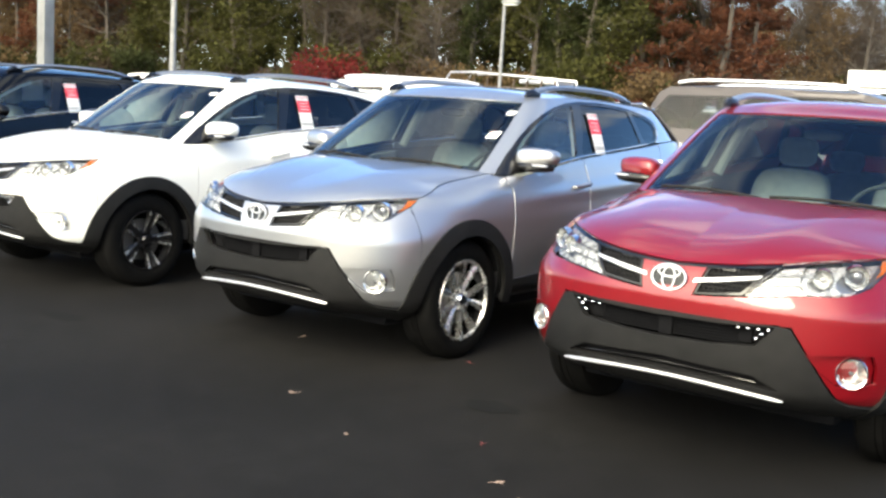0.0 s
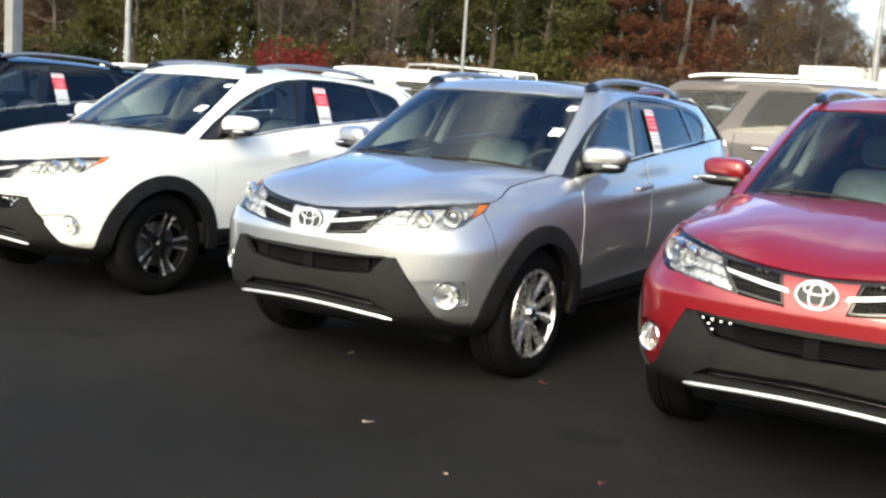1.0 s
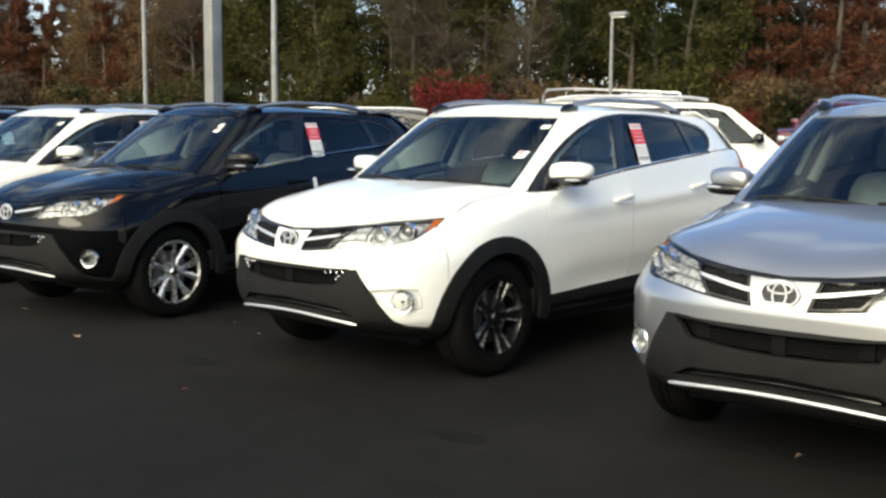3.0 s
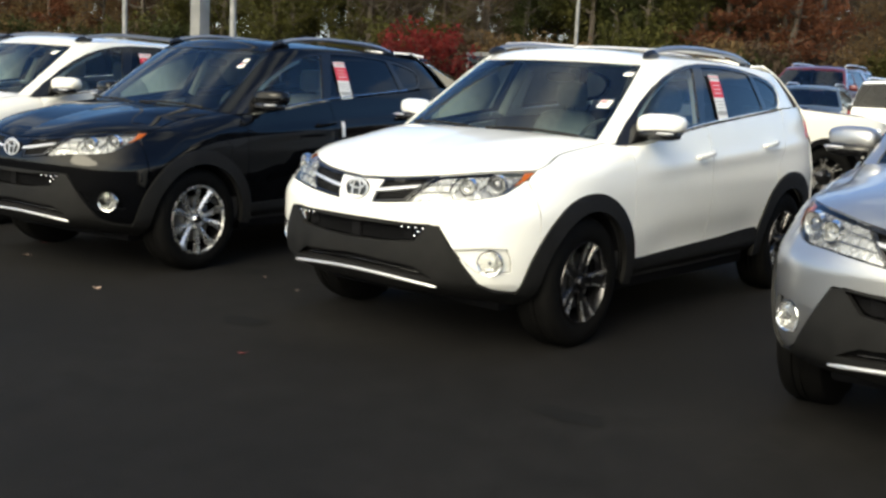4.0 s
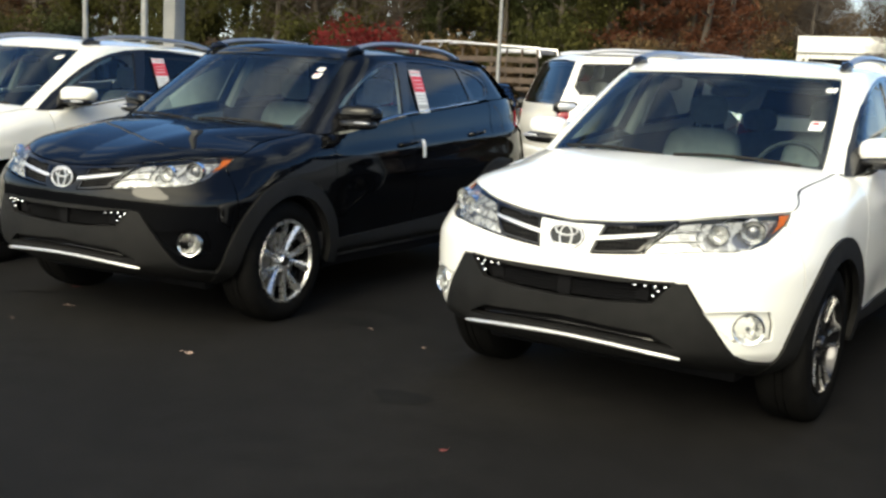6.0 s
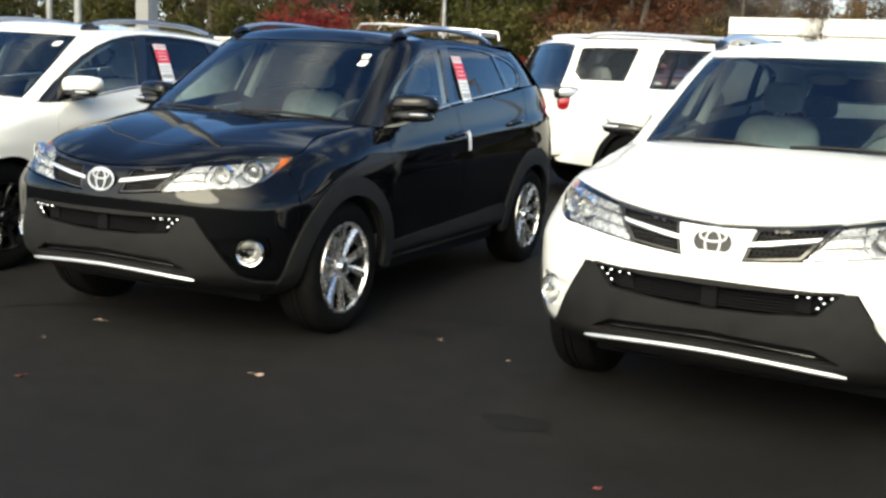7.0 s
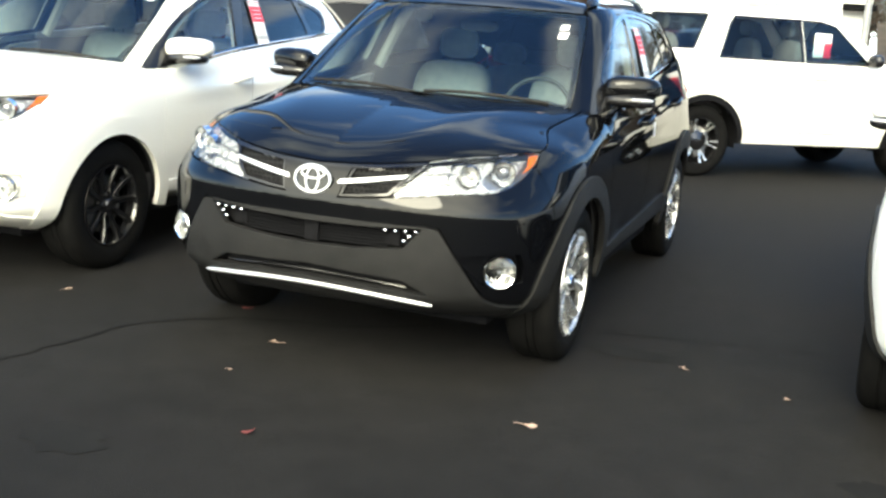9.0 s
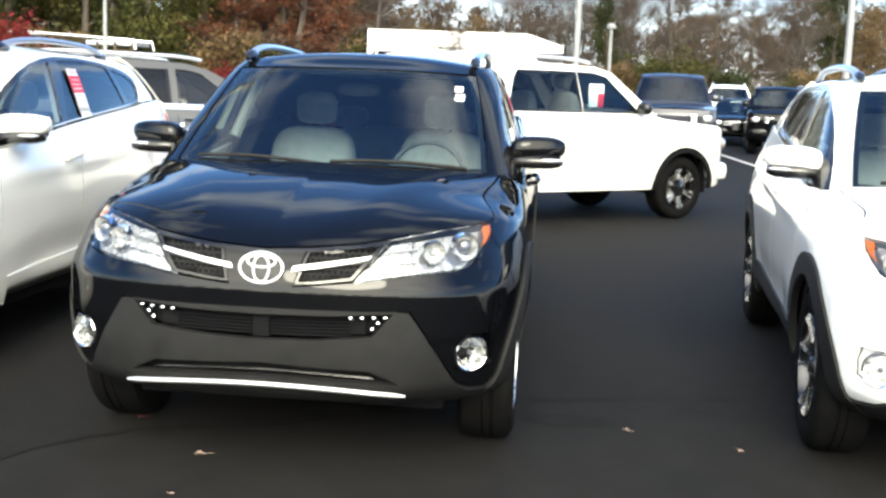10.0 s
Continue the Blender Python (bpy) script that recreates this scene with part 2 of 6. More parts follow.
def region(outline, holes, step):
    """Triangles that fill a flat outline but for its holes."""
    loops = [dense(list(outline), step)] + [dense(list(h), step) for h in holes]
    verts, edges = [], []
    for lp in loops:
        k = len(verts)
        verts += lp
        edges += [(k + i, k + (i + 1) % len(lp)) for i in range(len(lp))]
    bound = np.array(verts)
    lo, hi = np.array(loops[0]).min(0), np.array(loops[0]).max(0)
    gx, gy = np.arange(lo[0], hi[0] + step, step), np.arange(lo[1], hi[1] + step, step * 0.87)
    grid = np.array([(x + (j % 2) * step * 0.5, y) for j, y in enumerate(gy) for x in gx])
    ok = inside(grid, loops[0])
    for lp in loops[1:]:
        ok &= ~inside(grid, lp)
    grid = grid[ok]
    if len(grid):
        near = np.array([((bound - g) ** 2).sum(1).min() for g in grid])
        grid = grid[near > (0.5 * step) ** 2]
    pts = [Vector(v) for v in verts] + [Vector(g) for g in grid]
    vo, _, fo, *_ = delaunay_2d_cdt(pts, edges, [], 0, 1e-7)
    P = np.array([(v.x, v.y) for v in vo])
    T = np.array([f[:3] for f in fo])
    c = P[T].mean(1)
    ok = inside(c, loops[0])
    for lp in loops[1:]:
        ok &= ~inside(c, lp)
    return P, T[ok]


class Soup:
    """Vertices, faces and normals that become one mesh."""

    def __init__(self):
        self.v, self.f, self.n, self.own = [], [], [], True

    def add(self, V, F, N=None):
        k = len(self.v)
        self.v += [tuple(p) for p in V]
        self.f += [tuple(int(i) + k for i in f) for f in F]
        if N is None:
            self.own = False
            N = np.zeros((len(V), 3))
        self.n += [tuple(p) for p in N]
        return self

    def sheet(self, chart, outline, holes=(), step=0.035, off=0.0, lip=0.010, sx=1):
        P, T = region(outline, holes, step)
        e = 1e-4
        S = chart(P)
        du = chart(P + (e, 0)) - chart(P - (e, 0))
        dv = chart(P + (0, e)) - chart(P - (0, e))
        N = np.cross(du, dv)
        N /= np.linalg.norm(N, axis=1, keepdims=True) + 1e-12
        N *= np.sign((N * np.array(chart.out)).sum(1, keepdims=True) + 1e-9)
        S = S + N * off
        a, b, c = S[T[:, 0]], S[T[:, 1]], S[T[:, 2]]
        flip = (np.cross(b - a, c - a) * N[T[:, 0]]).sum(1) < 0
        T[flip] = T[flip][:, ::-1]
        if sx < 0:
            S, N, T = S * (-1, 1, 1), N * (-1, 1, 1), T[:, ::-1]
        self.add(S, T, N)
        if lip:
            seen = {}
            for f in T:
                for i in range(3):
                    p, q = int(f[i]), int(f[(i + 1) % 3])
                    seen[(p, q)] = 1
            rim = [k for k in seen if (k[1], k[0]) not in seen]
            used = sorted({i for k in rim for i in k})
            at = {i: j for j, i in enumerate(used)}
            side = {i: np.zeros(3) for i in used}
            for p, q in rim:
                s = np.cross(S[q] - S[p], N[p])
                s /= np.linalg.norm(s) + 1e-12
                side[p] = side[p] + s
                side[q] = side[q] + s
            R = np.array([side[i] / (np.linalg.norm(side[i]) + 1e-9) for i in used])
            A = S[used]
            B = A - N[used] * lip
            m = len(used)
            self.add(np.vstack([A, B]), [(at[q], at[p], at[p] + m, at[q] + m) for p, q in rim], np.vstack([R, R]))
        return self

    def box(self, lo, hi, bevel=0.0, m=None):
        bm = bmesh.new()
        bmesh.ops.create_cube(bm, size=1)
        for v in bm.verts:
            v.co = Vector([l + (c + 0.5) * (h - l) for l, h, c in zip(lo, hi, v.co)])
        if bevel:
            bmesh.ops.bevel(bm, geom=bm.edges[:], offset=bevel, segments=2, profile=0.6, affect="EDGES")
        return self.take(bm, m)

    def take(self, bm, m=None):
        if m:
            bmesh.ops.transform(bm, matrix=m, verts=bm.verts)
        bm.verts.index_update()
        self.add([v.co[:] for v in bm.verts], [[v.index for v in f.verts] for f in bm.faces])
        bm.free()
        return self

    def lathe(self, profile, n, m):
        """Turns (radius, height) round the z axis of m."""
        V, F = [], []
        for i in range(n):
            c, s = math.cos(2 * math.pi * i / n), math.sin(2 * math.pi * i / n)
            V += [m @ Vector((r * c, r * s, h)) for r, h in profile]
        k = len(profile)
        for i in range(n):
            j = (i + 1) % n
            F += [(i * k + a, j * k + a, j * k + a + 1, i * k + a + 1) for a in range(k - 1)]
        return self.add(V, F)

    def tube(self, path, radius, n=8, flat=1.0):
        """A bar along a path; flat squashes it in height."""
        V, F = [], []
        path = [Vector(p) for p in path]
        k = len(path)
        rad = radius if hasattr(radius, "__len__") else [radius] * k
        for i, p in enumerate(path):
            t = (path[min(i + 1, k - 1)] - path[max(i - 1, 0)]).normalized()
            a = t.cross(Vector((0, 0, 1)))
            if a.length < 0.05:
                a = t.cross(Vector((1, 0, 0)))
            a.normalize()
            b = a.cross(t)
            V += [p + a * rad[i] * math.cos(2 * math.pi * j / n) + b * rad[i] * flat * math.sin(2 * math.pi * j / n) for j in range(n)]
        for i in range(k - 1):
            F += [(i * n + j, i * n + (j + 1) % n, (i + 1) * n + (j + 1) % n, (i + 1) * n + j) for j in range(n)]
        F += [tuple(range(n))[::-1], tuple(range((k - 1) * n, k * n))]
        return self.add(V, F)

    def blob(self, centre, size, power=2.6, nu=20, nv=14, warp=None):
        """A rounded box (superellipsoid)."""
        V, F = [], []

        def pw(c):
            return math.copysign(abs(c) ** (2 / power), c)
        for i in range(nv + 1):
            p = -math.pi / 2 + math.pi * i / nv
            for j in range(nu):
                q = 2 * math.pi * j / nu
                v = Vector((pw(math.cos(p)) * pw(math.cos(q)) * size[0], pw(math.cos(p)) * pw(math.sin(q)) * size[1], pw(math.sin(p)) * size[2]))
                if warp:
                    v = warp(v)
                V.append(v + Vector(centre))
        for i in range(nv):
            F += [(i * nu + j, i * nu + (j + 1) % nu, (i + 1) * nu + (j + 1) % nu, (i + 1) * nu + j) for j in range(nu)]
        return self.add(V, F)

    def mesh(self, name, mat, angle=40):
        me = bpy.data.meshes.new(name)
        me.from_pydata(self.v, [], self.f)
        me.update()
        if not self.own:
            bm = bmesh.new()
            bm.from_mesh(me)
            bmesh.ops.remove_doubles(bm, verts=bm.verts, dist=1e-5)
            bmesh.ops.recalc_face_normals(bm, faces=bm.faces)
            bm.to_mesh(me)
            bm.free()
        me.shade_smooth()
        if self.own:
            me.normals_split_custom_set_from_vertices(self.n)
        else:
            me.set_sharp_from_angle(angle=radians(angle))
        me.materials.append(mat)
        return me


def part(name, soup, mat, parent=None, label="", m=None, angle=40):
    """One mesh object under a thing or under a part."""
    ob = new(name, soup if isinstance(soup, bpy.types.Mesh) else soup.mesh(name, mat, angle))
    if parent:
        ob.parent = parent
    if m:
        ob.matrix_basis = m
    if label:
        ob["label"] = label
    return ob


def thing(name, label, category, group="", m=None):
    ob = new(name)
    ob.empty_display_size = 0.2
    if m:
        ob.matrix_basis = m
    return tagged(ob, label, category, group)


def chart(f, out):
    def g(P):
        return np.stack(f(P[:, 0], P[:, 1]), 1)
    g.out = out
    return g


def ring(cx, cy, r, n=32, a0=0.0, a1=2 * math.pi):
    return [(cx + r * math.cos(a0 + (a1 - a0) * i / n), cy + r * math.sin(a0 + (a1 - a0) * i / n)) for i in range(n + (a1 - a0 < 6.2))]


# ---- wheels ----
def wheel_meshes(style, radius=0.355, rim=0.228, width=0.225):
    """Tyre, rim, disc and hub cap with the axle along x, outer face at x = 0."""
    ax = pose(0, 0, 0, 0, 90, 0)
    R, w = radius, width
    prof = [(rim - 0.004, -0.012), (rim + 0.006, -0.004), (rim + 0.03, 0.004), (R - 0.045, 0.002), (R - 0.02, -0.010), (R - 0.006, -0.028),
            (R, -0.05), (R, -0.078), (R - 0.008, -0.081), (R - 0.008, -0.088), (R, -0.091), (R, -w / 2 - 0.004), (R - 0.008, -w / 2 - 0.001),
            (R - 0.008, -w / 2 + 0.004 - 0.012), (R, -w / 2 - 0.011), (R, -w + 0.05), (R - 0.01, -w + 0.02), (R - 0.045, -w), (rim - 0.004, -w)]
    tyre = Soup().lathe(prof, 56, ax).mesh("tyre", RUBBER, 30)
    barrel = [(rim + 0.001, -0.012), (rim - 0.004, 0.0), (rim - 0.014, 0.0), (rim - 0.02, -0.016), (rim - 0.028, -0.06), (rim - 0.035, -0.2)]
    plain = style in ("double", "black")
    s = Soup().lathe(barrel[:4], 56, ax) if plain else Soup()
    deep = Soup().lathe(barrel[3:] if plain else barrel, 56, ax).mesh("rim_barrel", DARKALLOY if style != "truck" else BLACKALLOY, 40)
    bits = []
    n = {"double": 5, "broad": 5, "black": 10, "truck": 6}[style]
    for i in range(n):
        a = 2 * math.pi * i / n
        pairs = {"double": (-0.295, 0.295), "broad": (0.0,), "black": (0.0,), "truck": (-0.155, 0.155)}[style]
        for off in pairs:
            wi, wo = {"double": (0.0105, 0.027), "broad": (0.024, 0.052), "black": (0.014, 0.018), "truck": (0.009, 0.011)}[style]
            V = []
            m = 7
            for k in range(m):
                t = k / (m - 1)
                r0 = 0.10 if style == "truck" else 0.045
                r = r0 + (rim - 0.012 - r0) * t
                tilt = 0.010 * t * (1 if off > 0 else -1) if style == "double" else 0.0
                ang = a + off * (0.55 + 0.45 * t) + (0.10 * math.sin(t * 3) if style == "black" else 0)
                hw = wi + (wo - wi) * t
                dep = -0.030 + 0.026 * t ** 1.5
                c, sn = math.cos(ang), math.sin(ang)
                ridge = (-hw * 0.15, hw * 0.15) if style == "double" else (-hw * 0.7, hw * 0.7)
                for lat, d in ((-hw, dep - 0.03), (-hw, dep - 0.008 - tilt), (ridge[0], dep), (ridge[1], dep), (hw, dep - 0.008 + tilt), (hw, dep - 0.03)):
                    V.append((d, r * c - lat * sn, r * sn + lat * c))
            F = []
            for k in range(m - 1):
                F += [(k * 6 + j, k * 6 + j + 1, k * 6 + j + 7, k * 6 + j + 6) for j in range(5)]
            F += [(5, 4, 3, 2, 1, 0), tuple(range((m - 1) * 6, m * 6))]
            s.add(V, F)
            if style == "broad":   # bright machined flank along one edge of each spoke
                for sd in (1, -1):
                    B = []
                    for k in range(m):
                        t = k / (m - 1)
                        r = 0.10 + (rim - 0.018 - 0.10) * t
                        c, sn = math.cos(a), math.sin(a)
                        hw = wi + (wo - wi) * t
                        dep = -0.022 + 0.026 * t ** 1.5
                        for lat in (sd * hw * (0.78 - 0.16 * t), sd * hw * 0.98):
                            B.append((dep, r * c - lat * sn, r * sn + lat * c))
                            B.append((dep - 0.012, r * c - lat * sn, r * sn + lat * c))
                    G = []
                    for k in range(m - 1):
                        q = k * 4
                        G += [(q, q + 2, q + 6, q + 4), (q, q + 4, q + 5, q + 1), (q + 2, q + 3, q + 7, q + 6)]
                    bits.append(Soup().add(B, G).mesh("machined_face", ALLOY, 30))
    for j in range(5 if style != "truck" else 0):
        a = 2 * math.pi * (j + 0.5) / 5
        s.lathe([(0.0, -0.012), (0.009, -0.014), (0.011, -0.03)], 10, Matrix.Translation((0, 0.057 * math.cos(a), 0.057 * math.sin(a))) @ ax)
    if style != "truck":
        s.lathe([(0.0, -0.028), (0.07, -0.032), (0.075, -0.06)], 24, ax)
    mat = {"double": ALLOY, "broad": DARKALLOY, "black": BLACKALLOY, "truck": ALLOY}[style]
    rim_me = s.mesh("rim", mat, 35)
    disc = Soup().lathe([(0.0, -0.075), (0.155, -0.075), (0.155, -0.1), (0.0, -0.1)], 40, ax)
    disc.box((-0.12, -0.17, -0.07), (-0.055, -0.09, 0.07), 0.01)
    disc_me = disc.mesh("brake_disc", DISC, 30)
    cap = Soup().lathe([(0.0, -0.010), (0.028, -0.012), (0.034, -0.02), (0.034, -0.04)] if style != "truck" else [(0.0, -0.012), (0.05, -0.016), (0.08, -0.03), (0.105, -0.034), (0.11, -0.06)], 24, ax).mesh("hub_cap", CHROME if style == "double" else DARKALLOY, 30)
    # added near-black disc stands in for the shade behind the spokes
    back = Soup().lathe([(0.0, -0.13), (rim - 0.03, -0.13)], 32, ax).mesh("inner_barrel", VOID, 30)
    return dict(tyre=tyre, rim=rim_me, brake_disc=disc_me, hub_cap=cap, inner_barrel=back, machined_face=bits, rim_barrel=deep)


WHEELS = {k: wheel_meshes(k) for k in ("broad", "black")}
WHEELS["double"] = wheel_meshes("double", 0.355, 0.243)
WHEELS["truck"] = wheel_meshes("truck", 0.385, 0.255, 0.25)
WHEEL_WORDS = {"double": "silver five-spoke alloy wheel", "broad": "dark alloy wheel with machined edges", "black": "gloss black alloy wheel", "truck": "bright six-spoke alloy wheel"}


def add_wheels(car, style, spots, radius):
    """spots: (x of the outer face, y) with the side as the sign of x."""
    W = WHEELS[style]
    for k, (x, y) in enumerate(spots):
        m = pose(x, y, radius, k * 37, 0, 0 if x > 0 else 180)
        tyre = part("wheel", W["tyre"], None, car, WHEEL_WORDS[style], m)
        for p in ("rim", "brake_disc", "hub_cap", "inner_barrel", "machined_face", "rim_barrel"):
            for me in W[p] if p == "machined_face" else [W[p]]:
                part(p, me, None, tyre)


# ---- the crossover: its surfaces. Local frame: nose towards -y, ground at z = 0, origin under the front axle ----
FRONT = pchip([.18, .22, .27, .345, .40, .60, .72, .80, .87, .92, .97, 1.05], [-.42, -.48, -.60, -.79, -.842, -.866, -.866, -.845, -.80, -.73, -.63, -.45])
WIDE = pchip([.18, .3, .45, .65, .80, .95, 1.05, 1.2, 1.35], [.82, .872, .90, .915, .915, .897, .878, .84, .785])
BACK = pchip([.2, .3, .5, .8, 1.1, 1.35], [3.45, 3.58, 3.66, 3.64, 3.60, 3.52])
NOSE, TAIL = 0.90, 0.92
PLAN_A = pchip([.2, .70, .86, 1.1], [2.7, 2.7, 3.0, 3.0])   # fuller corners below the lamps
PLAN_B = pchip([.2, .70, .86, 1.1], [3.4, 3.4, 2.3, 2.3])
FENDER_TOP = pchip([-.6, -.345, -.1, .1, .40, .7], [.89, .957, 1.018, 1.054, 1.092, 1.10])
BELT = pchip([.30, .50, 1.32, 2.20, 2.45, 2.66, 3.4], [1.068, 1.080, 1.180, 1.255, 1.274, 1.295, 1.33])
CAB_WIDE = pchip([1.0, 1.1, 1.3, 1.45, 1.54, 1.62], [.862, .842, .778, .722, .68, .60])
CAB_FRONT = pchip([1.0, 1.1, 1.3, 1.54, 1.62], [.03, .18, .46, .80, .93])
CAB_BACK = pchip([1.0, 1.25, 1.45, 1.62], [3.60, 3.47, 3.27, 3.0])
ROOF = pchip([.75, .95, 1.2, 1.6, 2.1, 2.7, 3.15, 3.4], [1.575, 1.612, 1.632, 1.642, 1.633, 1.600, 1.555, 1.52])


def smooth(a, b, q):
    t = np.clip((q - a) / (b - a), 0, 1)
    return t * t * (3 - 2 * t)


def nose_y(x, z):
    u = np.clip(np.abs(x) / WIDE(z), 0, 0.9999)
    return FRONT(z) + NOSE * (1 - (1 - u ** PLAN_A(z)) ** (1 / PLAN_B(z)))


def side_x(y, z):
    v = np.clip((FRONT(z) + NOSE - y) / NOSE, 0, 1)
    r = np.clip((y - BACK(z) + TAIL) / TAIL, 0, 0.999)
    w = WIDE(z)
    w = w - 0.020 * np.exp(-((z - 0.50) / 0.12) ** 2) * smooth(.5, .9, y) * smooth(2.3, 1.9, y)
    w = w + 0.010 * np.exp(-((z - 0.90 - 0.05 * y) / 0.05) ** 2) * smooth(.1, .8, y)
    w = w + 0.014 * np.exp(-((y - 2.66) / .5) ** 2) * np.exp(-((z - .85) / .2) ** 2)
    w = w * (1 - 0.032 * smooth(1.1, 3.3, y))
    x = w * (1 - v ** PLAN_B(z)) ** (1 / PLAN_A(z)) * (1 - r ** 2.6) ** (1 / 3)
    R = 0.002 + 0.13 * smooth(-.35, -.02, y) * smooth(.62, .40, y)
    d = np.clip((R - (FENDER_TOP(y) - z)) / R, 0, 1)
    return x - R * (1 - np.sqrt(1 - d * d))


def cab_front_y(x, z):
    u = np.clip(np.abs(x) / CAB_WIDE(z), 0, 0.9999)
    return CAB_FRONT(z) + 0.40 * (1 - (1 - u ** 3) ** (1 / 2.3))


def cab_side_x(y, z):
    v = np.clip((CAB_FRONT(z) + 0.40 - y) / 0.40, 0, 1)
    r = np.clip((y - CAB_BACK(z) + 0.55) / 0.55, 0, 0.999)
    return CAB_WIDE(z) * (1 - v ** 2.3) ** (1 / 3) * (1 - r ** 2.4) ** (1 / 3) - 0.060 * np.clip((y - 1.5) / 1.6, 0, 2) ** 2


def roof_z(x, y):
    return ROOF(y) - 0.055 * (np.abs(x) / 0.62) ** 2.4


def rear_y(x, z):
    u = np.clip(np.abs(x) / WIDE(z), 0, 0.9999)
    return BACK(z) - TAIL * (1 - (1 - u ** 3) ** (1 / 2.6))


def cab_rear_y(x, z):
    u = np.clip(np.abs(x) / (CAB_WIDE(z) - 0.04), 0, 0.9999)
    return CAB_BACK(z) - 0.55 * (1 - (1 - u ** 3) ** (1 / 2.4)) * 0.8


NOSE_C = chart(lambda x, z: (x, nose_y(x, z), z), (0, -1, 0))
SIDE_C = chart(lambda y, z: (side_x(y, z), y, z), (1, 0, 0))
CABF_C = chart(lambda x, z: (x, cab_front_y(x, z), z), (0, -1, 0.3))
CABS_C = chart(lambda y, z: (cab_side_x(y, z), y, z), (1, 0, 0))
ROOF_C = chart(lambda x, y: (x, y, roof_z(x, y)), (0, 0, 1))
REAR_C = chart(lambda x, z: (x, rear_y(x, z), z), (0, 1, 0))
CABR_C = chart(lambda x, z: (x, cab_rear_y(x, z), z), (0, 1, 0.3))

SILL_C = chart(lambda y, z: (side_x(y, z) - .16 * smooth(.39, .27, z), y, z), (1, 0, 0))   # sills tucked under

# hood between the lamp line, the fender tops and the cowl
LIP = pchip([0, .21, .43, .576, .70, .765], [.876, .889, .914, .937, .950, .957])
HOOD_X = pchip([-.345, -.1, .1, .38], [.768, .780, .765, .735])


def hood_map(u, v):
    """u across from -1 to 1, v from the nose to the cowl."""
    x1 = 0.765
    a = np.abs(u)
    fx = a * x1
    fy, fz = nose_y(fx, LIP(fx)), LIP(fx)
    bx = a * 0.735
    by, bz = 0.16 + 0.22 * a ** 2.2, 1.118 - 0.030 * a ** 2.5
    sy = -.345 + v * (.38 + .345)
    sx, sz = side_x(sy, FENDER_TOP(sy) - 0.002), FENDER_TOP(sy)
    e0 = -.345 + np.zeros_like(v)
    cx0, cz0 = side_x(e0, FENDER_TOP(e0) - 0.002), FENDER_TOP(e0)
    e1 = .38 + np.zeros_like(v)
    cx1, cz1 = side_x(e1, FENDER_TOP(e1) - 0.002), FENDER_TOP(e1)
    k = fx / x1
    x = (1 - v) * fx + v * bx + k * (sx - (1 - v) * x1 - v * 0.735)
    y = (1 - v) * fy + v * by
    y = y + k * (sy - ((1 - v) * nose_y(np.full_like(v, x1), LIP(np.full_like(v, x1))) + v * 0.38))
    zc = (1 - v) * fz + v * bz
    z = zc + k * (sz - ((1 - v) * 0.957 + v * 1.088))
    bow = 4 * v * (1 - v)
    z = z + bow * 0.030 * (1 - a ** 3) + 0.035 * (1 - np.exp(-v / 0.08)) * (1 - v) * (1 - a ** 4)
    rx = 0.25 + 0.33 * v
    z = z + 0.006 * np.exp(-((np.abs(x) - rx) / 0.13) ** 2) * smooth(0, .25, v) * (1 - smooth(.9, 1.0, v) * .5)
    return x * np.sign(u), y, z


HOOD_C = chart(lambda u, v: hood_map(u, v), (0, -0.2, 1))

# outlines on the nose (x, z), for the +x half
LAMP = [(.330, .780), (.45, .796), (.576, .811), (.66, .815), (.71, .824), (.745, .845), (.766, .880), (.774, .915), (.771, .953), (.70, .9475), (.576, .9345), (.50, .923), (.432, .910)]
SLOT = [(.152, .877), (.21, .885), (.424, .909), (.322, .782), (.20, .766), (.118, .760)]
POCKET = [(.585, .565), (.66, .572), (.74, .580), (.800, .575), (.810, .52), (.805, .455), (.74, .440), (.69, .445), (.63, .505)]
SEAM_Y = -.43
GRILLE = [(-.475, .672), (-.25, .660), (0, .656), (.25, .660), (.475, .672), (.40, .588), (.2, .570), (0, .565), (-.2, .570), (-.40, .588)]
INTAKE = [(-.39, .458), (0, .478), (.39, .458), (.49, .405), (.25, .418), (0, .424), (-.25, .418), (-.49, .405)]


def mirrored(loop):
    return [(-a, b) for a, b in reversed(loop)]


def seam_x(z):
    return float(side_x(np.array(SEAM_Y), np.array(z)))


def arch_points(cy, r, a0, a1, n=18, cz=0.345):
    return [(cy + r * math.cos(radians(a0 + (a1 - a0) * i / n)), cz + r * math.sin(radians(a0 + (a1 - a0) * i / n))) for i in range(n + 1)]


def belt(a, b, n=12, d=0.0):
    return [(a + (b - a) * i / n, float(BELT(a + (b - a) * i / n)) + d) for i in range(n + 1)]


